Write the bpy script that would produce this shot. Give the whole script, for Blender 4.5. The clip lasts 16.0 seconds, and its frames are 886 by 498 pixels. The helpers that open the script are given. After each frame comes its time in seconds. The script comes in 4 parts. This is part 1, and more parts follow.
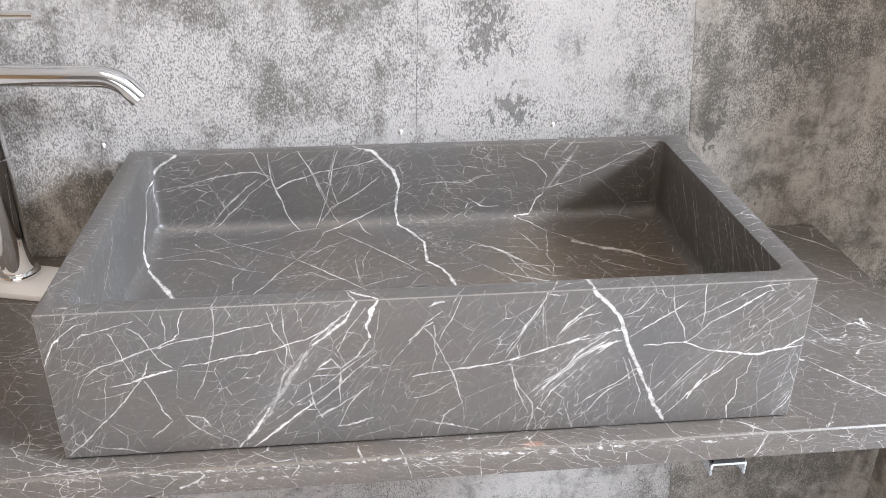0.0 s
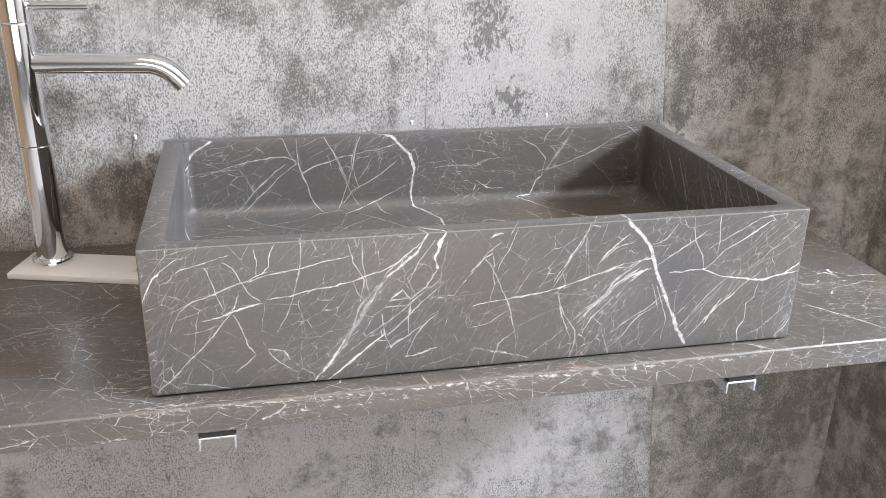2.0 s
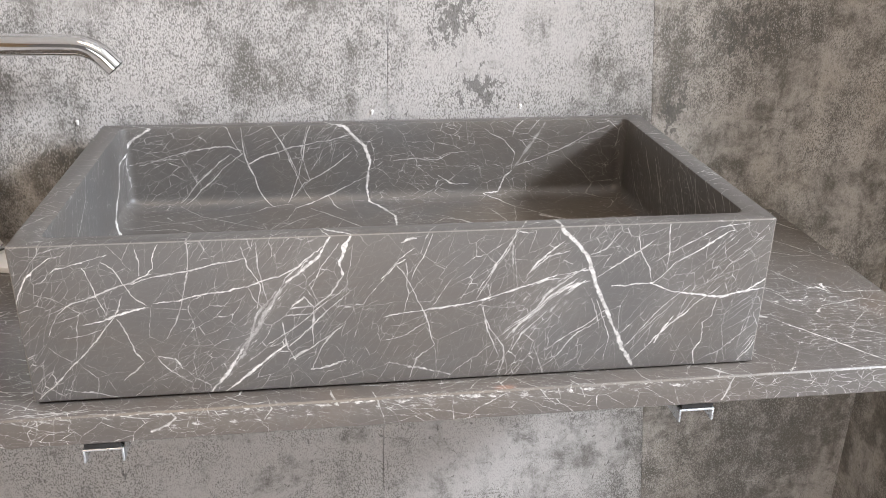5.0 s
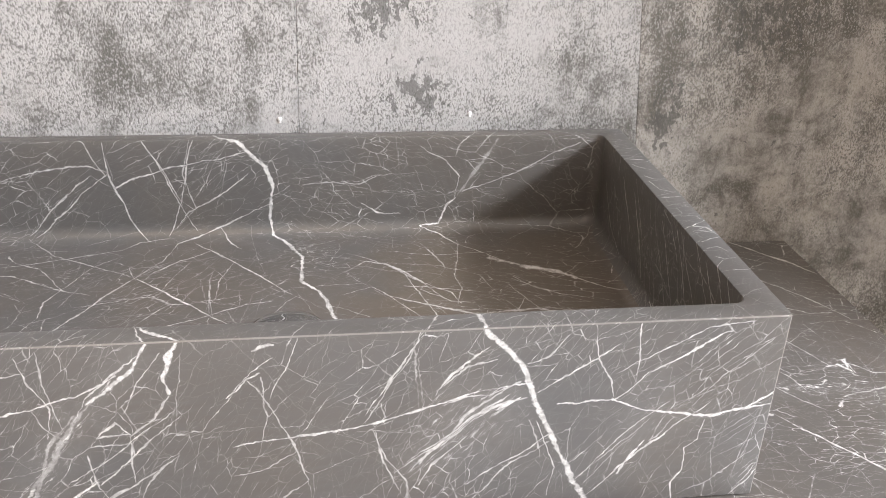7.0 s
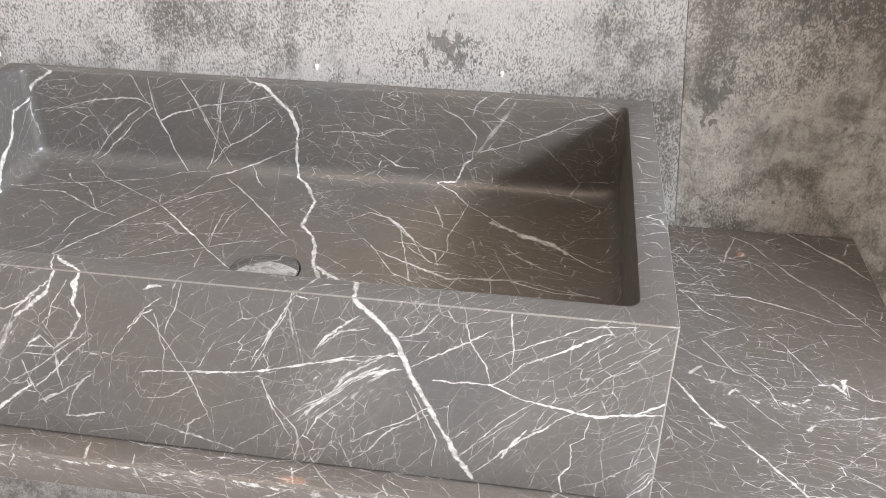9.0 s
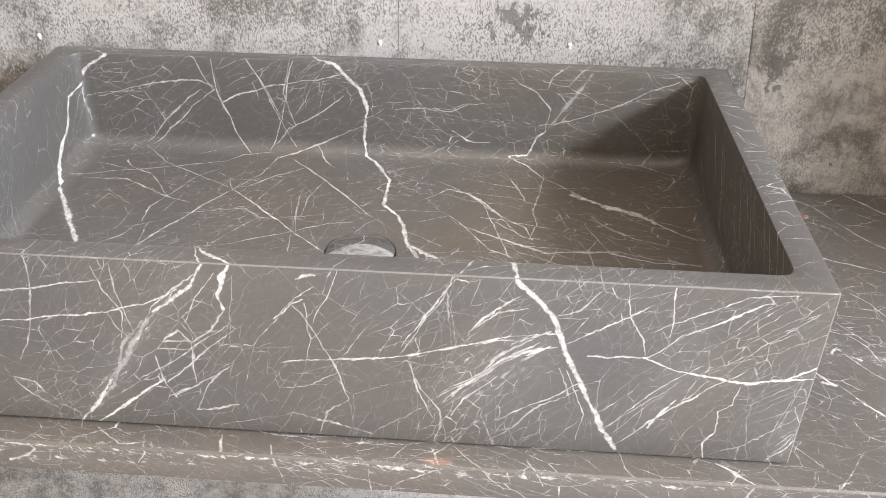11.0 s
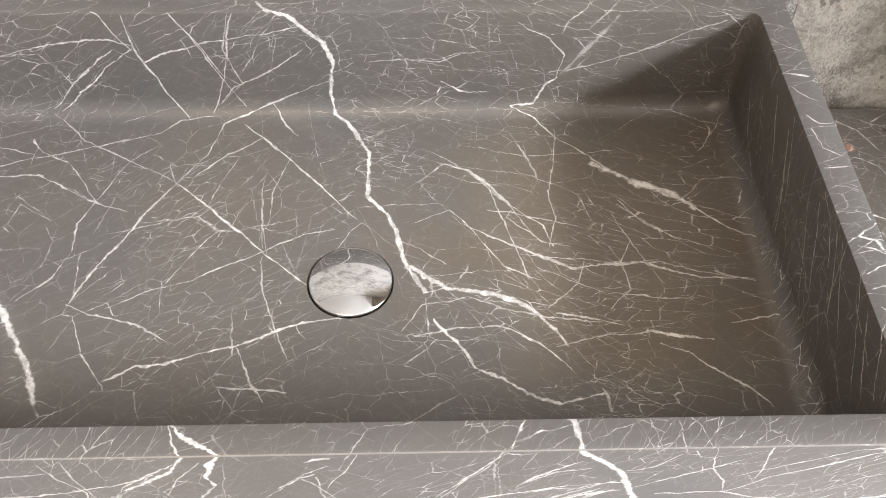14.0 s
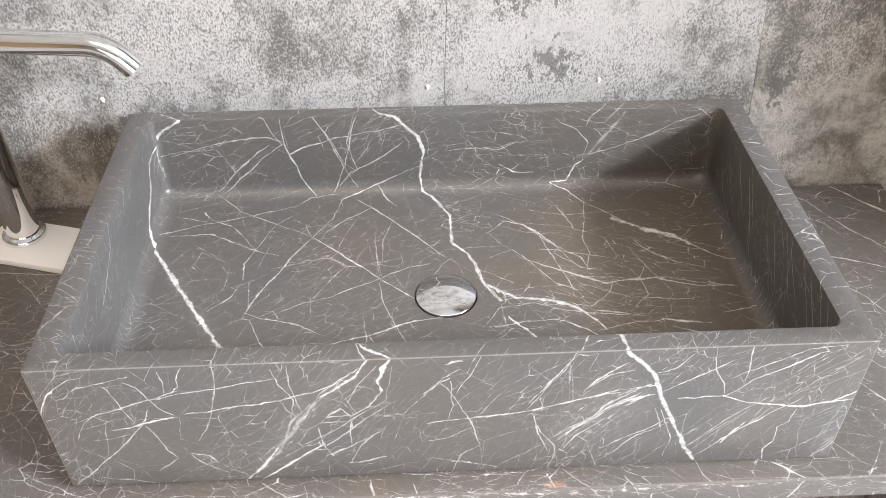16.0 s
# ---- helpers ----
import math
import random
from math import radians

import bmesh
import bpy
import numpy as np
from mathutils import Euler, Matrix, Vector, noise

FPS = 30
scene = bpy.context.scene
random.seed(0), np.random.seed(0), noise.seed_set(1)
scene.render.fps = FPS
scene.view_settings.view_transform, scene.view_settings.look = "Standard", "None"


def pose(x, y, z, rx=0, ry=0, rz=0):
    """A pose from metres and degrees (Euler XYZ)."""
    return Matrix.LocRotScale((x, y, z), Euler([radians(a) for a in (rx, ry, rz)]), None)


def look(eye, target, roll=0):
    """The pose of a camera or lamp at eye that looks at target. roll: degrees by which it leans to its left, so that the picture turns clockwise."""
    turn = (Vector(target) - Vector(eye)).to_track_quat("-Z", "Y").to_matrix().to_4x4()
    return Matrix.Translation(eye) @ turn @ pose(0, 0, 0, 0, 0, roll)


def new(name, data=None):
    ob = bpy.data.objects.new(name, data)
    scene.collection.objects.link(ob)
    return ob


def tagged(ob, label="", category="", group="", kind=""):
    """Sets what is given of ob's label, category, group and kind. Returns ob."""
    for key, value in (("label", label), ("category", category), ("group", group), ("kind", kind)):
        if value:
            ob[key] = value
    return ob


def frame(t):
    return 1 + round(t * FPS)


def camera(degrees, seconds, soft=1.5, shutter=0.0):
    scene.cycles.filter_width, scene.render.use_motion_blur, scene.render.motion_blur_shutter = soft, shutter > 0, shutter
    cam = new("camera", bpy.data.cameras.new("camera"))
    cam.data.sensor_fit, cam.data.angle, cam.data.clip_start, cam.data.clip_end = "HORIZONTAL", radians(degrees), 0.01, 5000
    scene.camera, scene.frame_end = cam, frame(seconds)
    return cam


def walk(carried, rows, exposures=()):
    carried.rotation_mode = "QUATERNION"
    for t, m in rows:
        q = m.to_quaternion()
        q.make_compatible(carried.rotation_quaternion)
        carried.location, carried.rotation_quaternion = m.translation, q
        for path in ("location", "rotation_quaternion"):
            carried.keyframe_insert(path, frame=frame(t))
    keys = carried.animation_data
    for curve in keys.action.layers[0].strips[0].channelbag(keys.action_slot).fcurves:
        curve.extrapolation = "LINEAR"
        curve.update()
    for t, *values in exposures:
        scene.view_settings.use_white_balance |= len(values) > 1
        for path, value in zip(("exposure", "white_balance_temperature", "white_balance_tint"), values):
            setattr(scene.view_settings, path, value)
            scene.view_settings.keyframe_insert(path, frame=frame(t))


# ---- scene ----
cam = camera(53.7, 16.0, soft=0.8)
PATH = [
    (0, (-0.068, -0.666, 1.348), (0.117, 1.103, 0.433), 0.3),
    (0.5, (-0.07, -0.734, 1.318), (0.099, 1.08, 0.493), 1.1),
    (1, (-0.102, -0.768, 1.267), (0.064, 1.061, 0.475), 0.95),
    (1.5, (-0.172, -0.782, 1.273), (0.06, 1.046, 0.496), 0.0),
    (2, (-0.24, -0.786, 1.27), (0.175, 1.016, 0.509), 1.2),
    (2.5, (-0.274, -0.775, 1.264), (0.229, 1.005, 0.504), 2.1),
    (3, (-0.282, -0.764, 1.26), (0.22, 1.017, 0.502), 2.1),
    (3.5, (-0.258, -0.756, 1.258), (0.24, 1.026, 0.498), 1.8),
    (4, (-0.205, -0.758, 1.256), (0.261, 1.027, 0.483), 1.5),
    (4.2, (-0.175, -0.757, 1.259), (0.243, 1.038, 0.483), 1.3),
    (6.3, (-0.002, -0.574, 1.249), (0.183, 1.224, 0.393), 0.9),
    (6.5, (0.003, -0.538, 1.251), (0.208, 1.25, 0.378), 1.3),
    (7, (0.043, -0.475, 1.254), (0.29, 1.297, 0.361), 1.8),
    (7.5, (0.136, -0.46, 1.277), (0.19, 1.325, 0.378), 1.1),
    (8, (0.235, -0.46, 1.3), (0.034, 1.315, 0.401), 0.6),
    (8.5, (0.265, -0.464, 1.294), (0.003, 1.289, 0.367), 0.5),
    (8.7, (0.271, -0.464, 1.282), (0.005, 1.254, 0.295), 0.4),
    (10.8, (0.158, -0.474, 1.283), (-0.018, 1.184, 0.178), 0.7),
    (11, (0.122, -0.477, 1.29), (0.009, 1.192, 0.194), 0.6),
    (11.5, (0.058, -0.47, 1.329), (0.03, 1.196, 0.222), -0.8),
    (12, (0.054, -0.409, 1.365), (0.033, 1.149, 0.111), -1.8),
    (12.5, (0.058, -0.314, 1.384), (0.036, 1.127, -0.002), -1.9),
    (13, (0.057, -0.241, 1.383), (0.05, 1.053, -0.142), -0.6),
    (13.5, (0.059, -0.196, 1.385), (0.102, 1.011, -0.209), 1.2),
    (14, (0.053, -0.196, 1.394), (0.107, 1.013, -0.198), 1.4),
    (14.5, (0.032, -0.252, 1.443), (0.086, 1.018, -0.101), 1.6),
    (15, (-0.003, -0.327, 1.471), (0.063, 1.041, 0.014), 2.2),
    (15.5, (-0.024, -0.403, 1.486), (0.043, 1.04, 0.103), 0.8),
    (16, (-0.036, -0.483, 1.482), (0.038, 1.039, 0.187), -0.0),
]
walk(cam, [(t, look(eye, target, roll)) for t, eye, target, roll in PATH], exposures=((0.0, 0.08, 7200, 17), (1.5, 0.04, 7200, 17), (3.5, -0.10, 7350, 17), (7.0, 0.0, 7650, 18), (8.5, 0.0, 7650, 17), (11.0, 0.08, 7750, 17), (12.5, 0.10, 8000, 17), (13.5, 0.27, 8000, 17), (14.5, 0.29, 7800, 16), (16.0, 0.22, 7500, 17)))

# ---- light ----
world = bpy.data.worlds.new("world")
scene.world = world
world.use_nodes = True
wn = world.node_tree.nodes
sky = wn.new("ShaderNodeTexSky")
sky.sky_type, sky.sun_disc = "NISHITA", False
sky.sun_elevation, sky.sun_rotation = radians(42), radians(100)
world.node_tree.links.new(sky.outputs[0], wn["Background"].inputs[0])
wn["Background"].inputs[1].default_value = 0.12


def window_light(name, place, target, width, height, watts, colour):
    data = bpy.data.lights.new(name, "AREA")
    data.shape, data.size, data.size_y, data.energy, data.color = "RECTANGLE", width, height, watts, colour
    ob = new(name, data)
    ob.matrix_world = look(place, target)
    return ob


# Cool daylight through the high side window, and the warm lamp panel on the ceiling
window_light("side_window_light", (2.56, -1.30, 2.45), (0.0, 0.10, 0.95), 1.2, 0.36, 250, (0.68, 0.83, 1.0))
# Added soft fill from behind the camera; no source is seen there
window_light("front_fill_light", (-0.2, -4.42, 1.10), (-0.2, 0.0, 0.90), 3.6, 1.7, 40, (0.95, 0.96, 1.0))
window_light("ceiling_light", (-0.3, -1.1, 2.78), (-0.3, -1.1, 0.0), 1.2, 0.9, 13, (1.0, 0.82, 0.62))


# ---- material tools ----
class Nodes:
    """Short forms for building a node material."""

    def __init__(self, name):
        self.mat = bpy.data.materials.new(name)
        self.mat.use_nodes = True
        self.tree = self.mat.node_tree
        self.bsdf = self.tree.nodes["Principled BSDF"]
        self.where = self.tree.nodes.new("ShaderNodeTexCoord").outputs["Object"]

    def link(self, value, socket):
        if isinstance(value, bpy.types.NodeSocket):
            self.tree.links.new(value, socket)
        else:
            socket.default_value = value

    def math(self, op, a, b=0.0, c=0.0, clamp=False):
        n = self.tree.nodes.new("ShaderNodeMath")
        n.operation, n.use_clamp = op, clamp
        for v, s in zip((a, b, c), n.inputs):
            self.link(v, s)
        return n.outputs[0]

    def vec(self, op, a, b=(0, 0, 0), scale=None):
        n = self.tree.nodes.new("ShaderNodeVectorMath")
        n.operation = op
        self.link(a, n.inputs[0])
        self.link(b, n.inputs[1])
        if scale is not None:
            self.link(scale, n.inputs[3])
        return n.outputs["Value" if op in ("DOT_PRODUCT", "LENGTH") else "Vector"]

    def noise(self, p, scale, detail=3.0, rough=0.55, colour=False, distortion=0.0):
        n = self.tree.nodes.new("ShaderNodeTexNoise")
        self.link(p, n.inputs["Vector"])
        n.inputs["Scale"].default_value = scale
        n.inputs["Detail"].default_value = detail
        n.inputs["Roughness"].default_value = rough
        n.inputs["Distortion"].default_value = distortion
        return n.outputs["Color" if colour else "Fac"]

    def edges(self, p, scale):
        n = self.tree.nodes.new("ShaderNodeTexVoronoi")
        n.feature = "DISTANCE_TO_EDGE"
        self.link(p, n.inputs["Vector"])
        n.inputs["Scale"].default_value = scale
        return n.outputs["Distance"]

    def ramp(self, value, a, b, lo=0.0, hi=1.0):
        n = self.tree.nodes.new("ShaderNodeMapRange")
        n.interpolation_type = "SMOOTHSTEP"
        self.link(value, n.inputs[0])
        for v, s in zip((a, b, lo, hi), n.inputs[1:5]):
            self.link(v, s)
        return n.outputs[0]

    def mix(self, fac, a, b, mode="MIX"):
        n = self.tree.nodes.new("ShaderNodeMix")
        n.data_type, n.blend_type = "RGBA", mode
        self.link(fac, n.inputs[0])
        for v, s in ((a, n.inputs[6]), (b, n.inputs[7])):
            self.link(v if isinstance(v, bpy.types.NodeSocket) else (*v, 1.0), s)
        return n.outputs[2]

    def warp(self, p, scale, amount, detail=2.0):
        c = self.vec("SUBTRACT", self.noise(p, scale, detail, colour=True), (0.5, 0.5, 0.5))
        return self.vec("ADD", p, self.vec("SCALE", c, scale=amount))

    def bump(self, height, strength, distance):
        n = self.tree.nodes.new("ShaderNodeBump")
        n.inputs["Strength"].default_value = strength
        n.inputs["Distance"].default_value = distance
        self.link(height, n.inputs["Height"])
        self.tree.links.new(n.outputs[0], self.bsdf.inputs["Normal"])

    def finish(self, colour, rough, metal=0.0, specular=0.5):
        self.link(colour if isinstance(colour, bpy.types.NodeSocket) else (*colour, 1.0), self.bsdf.inputs["Base Color"])
        self.link(rough, self.bsdf.inputs["Roughness"])
        self.bsdf.inputs["Metallic"].default_value = metal
        self.bsdf.inputs["Specular IOR Level"].default_value = specular
        return self.mat


class VeinGroup(Nodes):
    """A node group that holds a handful of veins: the chart's place and a raggedness in, the lines out."""

    def __init__(self, name):
        self.tree = bpy.data.node_groups.new(name, "ShaderNodeTree")
        self.tree.interface.new_socket("Chart", in_out="INPUT", socket_type="NodeSocketVector")
        self.tree.interface.new_socket("Ragged", in_out="INPUT", socket_type="NodeSocketFloat")
        self.tree.interface.new_socket("Lines", in_out="OUTPUT", socket_type="NodeSocketFloat")
        inside = self.tree.nodes.new("NodeGroupInput")
        self.chart, self.ragged = inside.outputs[0], inside.outputs[1]
        self.out = self.tree.nodes.new("NodeGroupOutput").inputs[0]


def vein(g, points, wide, strong):
    """One calcite vein: a line of (u, v) points in the stone's chart, its width in millimetres, swelling, thinning and tapering to both ends."""
    rng = random.Random(int(wide * 100 + abs(points[0][0] * 7919 + points[-1][1] * 104729) * 1000))
    a, b = Vector(points[0]), Vector(points[-1])
    size = (b - a).length
    d = (b - a) / size
    side = Vector((-d.y, d.x))
    s = g.vec("DOT_PRODUCT", g.chart, (d.x / size, d.y / size, -a.dot(d) / size))
    t = g.vec("DOT_PRODUCT", g.chart, (side.x * 5, side.y * 5, 0.5 - a.dot(side) * 5))
    stops = [((Vector(p) - a).dot(d) / size, 0.5 + (Vector(p) - a).dot(side) * 5) for p in points]
    between = lambda p, q, f: (p[0] + f * (q[0] - p[0]), p[1] + f * (q[1] - p[1]))
    swell = lambda: rng.uniform(0.36, 0.72)
    rows = [(*stops[0], 0.22, 0.0), (*between(stops[0], stops[1], 0.06), 0.36, strong)]
    rows += [(*p, swell(), strong) for p in stops[1:-1]]
    rows += [(*between(stops[-2], stops[-1], 0.94), 0.36, strong), (*stops[-1], 0.22, 0.0)]
    n = g.tree.nodes.new("ShaderNodeValToRGB")
    ramp = n.color_ramp
    while len(ramp.elements) < len(rows):
        ramp.elements.new(1.0)
    for e, (pos, off, thick, k) in zip(ramp.elements, rows):
        e.position = min(max(pos, 0.0), 1.0)
        e.color = (off, thick, k, 1.0)
    g.link(s, n.inputs[0])
    split = g.tree.nodes.new("ShaderNodeSeparateColor")
    g.link(n.outputs[0], split.inputs[0])
    away = g.math("ABSOLUTE", g.math("SUBTRACT", t, split.outputs[0]))
    half = wide * 0.005
    soft = half * 1.1 if wide >= 9 else 0.0008 + 0.26 * half
    reach = g.math("MULTIPLY", split.outputs[1], g.ragged)
    fall = g.math("MULTIPLY", g.math("MULTIPLY_ADD", reach, half * (1.9 if wide >= 9 else 1.0 if wide > 1.3 else 1.3), g.math("MULTIPLY", away, -1.0)), 1.0 / soft, clamp=True)
    return g.math("MULTIPLY", fall, split.outputs[2])


def vein_lines(g, chart, ragged, veins, name):
    """All the veins of a face, a dozen to a group."""
    lines = None
    for i in range(0, len(veins), 12):
        h = VeinGroup(name)
        out = None
        for v in veins[i:i + 12]:
            one = vein(h, *v)
            out = one if out is None else h.math("MAXIMUM", out, one)
        h.link(out, h.out)
        n = g.tree.nodes.new("ShaderNodeGroup")
        n.node_tree = h.tree
        g.link(chart, n.inputs[0])
        g.link(ragged, n.inputs[1])
        lines = n.outputs[0] if lines is None else g.math("MAXIMUM", lines, n.outputs[0])
    return lines


def marble(name, axes, veins, base=(0.105, 0.102, 0.100), fine=1.0, rust=0.0, gloss=0.3, slant=0.95, stains_and_shade=(), seed=0.0, streak=(42.0, 330.0)):
    """Honed dark grey limestone marble. axes: the two vectors of its chart; veins: those that can be followed; slant: the lie of its hairlines."""
    g = Nodes(name)
    p = g.where
    slow = g.warp(p, 7.0, 0.05)
    wavy = g.warp(g.warp(p, 30.0, 0.006, 3.0), 240.0, 0.0020, 3.0)

    def laid(where):
        join = g.tree.nodes.new("ShaderNodeCombineXYZ")
        g.link(g.vec("DOT_PRODUCT", where, axes[0]), join.inputs[0])
        g.link(g.vec("DOT_PRODUCT", where, axes[1]), join.inputs[1])
        join.inputs[2].default_value = 1.0
        return join.outputs[0]

    chart = laid(wavy)
    bent = laid(g.warp(g.warp(g.warp(p, 5.0, 0.040, 1.0), 50.0, 0.006, 3.0), 300.0, 0.0018, 2.0))

    def drawn_out(angle, along, across, shift, where):
        """The chart turned by an angle and stretched along it."""
        c, s = math.cos(angle), math.sin(angle)
        out = g.tree.nodes.new("ShaderNodeCombineXYZ")
        g.link(g.vec("DOT_PRODUCT", where, (c * along, s * along, shift + seed)), out.inputs[0])
        g.link(g.vec("DOT_PRODUCT", where, (-s * across, c * across, shift * 1.7 + seed)), out.inputs[1])
        return out.outputs[0]

    def hair(angle, along, across, wide, shift, lo, hi, most):
        """Broken hairlines: the edges of long slivers, wide in millimetres, showing only in places."""
        n = g.tree.nodes.new("ShaderNodeTexVoronoi")
        n.voronoi_dimensions, n.feature = "2D", "DISTANCE_TO_EDGE"
        n.inputs["Scale"].default_value = 1.0
        g.link(drawn_out(angle, along, across, shift, bent), n.inputs["Vector"])
        show = g.noise(g.vec("ADD", p, (shift, seed, shift * 0.3)), 9.0, 4.0, 0.6)
        w = wide * 0.0005 * across
        line = g.ramp(n.outputs["Distance"], g.ramp(show, lo, hi + 0.12, w * 0.5, w * 1.5), w * 0.15)
        return g.math("MULTIPLY", line, g.ramp(show, lo + 0.05, hi + 0.06, 0.13, most))

    lines = hair(slant, 7.0, 19.0, 0.85, 1.3, 0.38, 0.60, 0.9)
    for row in ((slant + 0.2, 12.0, 34.0, 0.6, 4.1, 0.40, 0.62, 0.85), (slant - 0.6, 10.0, 17.0, 0.7, 7.7, 0.42, 0.64, 0.8), (slant + 1.4, 12.0, 17.0, 0.6, 2.9, 0.44, 0.66, 0.75),
                (slant - 0.1, 26.0, 84.0, 0.5, 9.2, 0.42, 0.60, 0.9), (slant + 0.7, 36.0, 50.0, 0.5, 5.5, 0.42, 0.62, 0.8), (slant + 0.1, 48.0, 130.0, 0.4, 6.4, 0.42, 0.60, 0.8)):
        lines = g.math("MAXIMUM", lines, hair(*row))
    lines = g.math("MULTIPLY", lines, g.ramp(g.noise(p, 120.0, 3.0, 0.7), 0.36, 0.68, 0.20 * fine, 1.15 * fine), clamp=True)
    if veins:
        ragged = g.ramp(g.noise(p, 70.0, 5.0, 0.75), 0.28, 0.72, 0.45, 1.7)
        thin = vein_lines(g, chart, ragged, [v for v in veins if v[1] < 9], name + "_veins")
        lines = g.math("MAXIMUM", lines, thin)
        clouds = [v for v in veins if v[1] >= 9]
        if clouds:
            # crushed zones: swarms of short feathery streaks that lie along one slant
            feather = g.noise(drawn_out(slant, *streak, 0.0, chart), 1.0, 5.0, 0.72)
            zone = vein_lines(g, chart, 1.2, clouds, name + "_zones")
            need = g.math("MULTIPLY_ADD", zone, -0.24, 0.685)
            swarm = g.math("MULTIPLY", g.ramp(g.math("SUBTRACT", feather, need), 0.0, 0.12), g.math("MULTIPLY", zone, 1.25, clamp=True))
            lines = g.math("MAXIMUM", lines, g.math("MULTIPLY_ADD", zone, 0.07, swarm))
    lines = g.math("MULTIPLY", lines, g.ramp(g.noise(p, 150.0, 5.0, 0.75), 0.36, 0.62, 0.42, 1.0))
    # body colour: slow clouds, some browner, faint combing and a fine grain
    cloud = g.noise(slow, 4.0, 4.0, 0.6)
    warm = tuple(c * k for c, k in zip(base, (1.10, 1.0, 0.90)))
    body = g.mix(g.ramp(cloud, 0.35, 0.65), base, warm)
    comb = g.noise(drawn_out(slant - 0.8, 18.0, 260.0, 3.0, bent), 1.0, 4.0, 0.65)
    body = g.mix(g.ramp(comb, 0.35, 0.75, 0.0, 0.35), body, tuple(c * 1.28 for c in base))
    body = g.mix(g.ramp(g.noise(slow, 9.0, 3.0, 0.5), 0.3, 0.7, 0.0, 0.30), body, tuple(c * 0.82 for c in base))
    if rust:
        body = g.mix(g.ramp(g.noise(slow, 6.0, 4.0), 0.50, 0.75, 0.0, rust), body, (0.20, 0.13, 0.085))
    # iron stains, fossil spots and painted shade: place and radii in the chart, colour, strength
    soft = laid(g.warp(g.warp(p, 11.0, 0.16, 4.0), 90.0, 0.012, 3.0))
    for u, v, ru, rv, tint, much in stains_and_shade:
        off = g.vec("MULTIPLY", g.vec("SUBTRACT", soft if ru > 0.02 else chart, (u, v, 1.0)), (1 / ru, 1 / rv, 0.0))
        body = g.mix(g.ramp(g.vec("LENGTH", off), 1.0, 0.35, 0.0, much), body, tint)
    colour = g.mix(lines, body, (0.76, 0.745, 0.72))
    return g.finish(colour, gloss, specular=0.5)


def plain(name, colour, rough=0.5, metal=0.0, spread=0.12, scale=30.0, bump=0.0):
    """An even surface with a little variation of tone and gloss."""
    g = Nodes(name)
    f = g.noise(g.where, scale, 4.0, 0.6)
    c = g.mix(f, tuple(x * (1 - spread) for x in colour), tuple(min(1.0, x * (1 + spread)) for x in colour))
    r = g.ramp(g.noise(g.where, scale * 4, 3.0), 0.2, 0.8, rough * 0.8, min(1.0, rough * 1.2))
    if bump:
        g.bump(g.noise(g.where, scale * 8, 3.0), 0.3, bump)
    return g.finish(c, r, metal)

# ---- the veins that can be followed in the stone ----
FRONT_VEINS, BOWL_VEINS, LEFT_VEINS, RIGHT_VEINS, TOP_VEINS = [], [], [], [], []


def vein_list(store):
    def add(wide, strong, *uv):
        store.append((list(zip(uv[::2], uv[1::2])), wide, strong))
    return add


front, bowl, left, right, top = (vein_list(s) for s in (FRONT_VEINS, BOWL_VEINS, LEFT_VEINS, RIGHT_VEINS, TOP_VEINS))
# front and rim
front(3, 0.95, -0.084, 0.975, -0.074, 0.956, -0.085, 0.938, -0.100, 0.926, -0.118, 0.911)
front(4, 0.4, -0.112, 0.917, -0.137, 0.881, -0.147, 0.862, -0.160, 0.845)
front(3, 0.4, -0.124, 0.904, -0.145, 0.879, -0.157, 0.841, -0.176, 0.821)
front(3.5, 0.95, -0.157, 0.847, -0.173, 0.825, -0.183, 0.811, -0.194, 0.799)
front(2.6, 1, -0.116, 0.849, -0.138, 0.833, -0.158, 0.817, -0.179, 0.800)
front(3, 1, -0.083, 0.975, -0.069, 0.965, -0.055, 0.956)
front(3.2, 1, -0.055, 0.957, -0.062, 0.945, -0.067, 0.929, -0.064, 0.916)
front(1.6, 0.7, -0.064, 0.916, -0.076, 0.898, -0.091, 0.884, -0.093, 0.865, -0.093, 0.846)
front(1.2, 0.9, -0.235, 0.897, -0.211, 0.898, -0.187, 0.905, -0.151, 0.909, -0.124, 0.917, -0.094, 0.935)
front(2.5, 0.8, -0.114, 0.883, -0.100, 0.896, -0.090, 0.885)
front(2, 0.7, -0.114, 0.883, -0.103, 0.886, -0.091, 0.886)
front(1.8, 1, -0.313, 0.946, -0.329, 0.935, -0.338, 0.925, -0.346, 0.911, -0.350, 0.901)
front(0.9, 0.8, -0.290, 0.935, -0.284, 0.920, -0.282, 0.907, -0.274, 0.885)
front(1.6, 1, -0.298, 0.878, -0.274, 0.883, -0.261, 0.888, -0.240, 0.895)
front(0.9, 0.6, -0.326, 0.890, -0.305, 0.899, -0.281, 0.909, -0.257, 0.916, -0.230, 0.927)
front(1.1, 0.7, -0.274, 0.939, -0.263, 0.930, -0.257, 0.917, -0.248, 0.903, -0.239, 0.896)
front(0.9, 0.7, -0.267, 0.883, -0.261, 0.871, -0.255, 0.848, -0.247, 0.839)
front(1.1, 0.7, -0.259, 0.906, -0.267, 0.886, -0.298, 0.851, -0.319, 0.828, -0.331, 0.817, -0.346, 0.804)
front(1.4, 0.9, -0.224, 0.955, -0.230, 0.943, -0.230, 0.932, -0.237, 0.924, -0.246, 0.921)
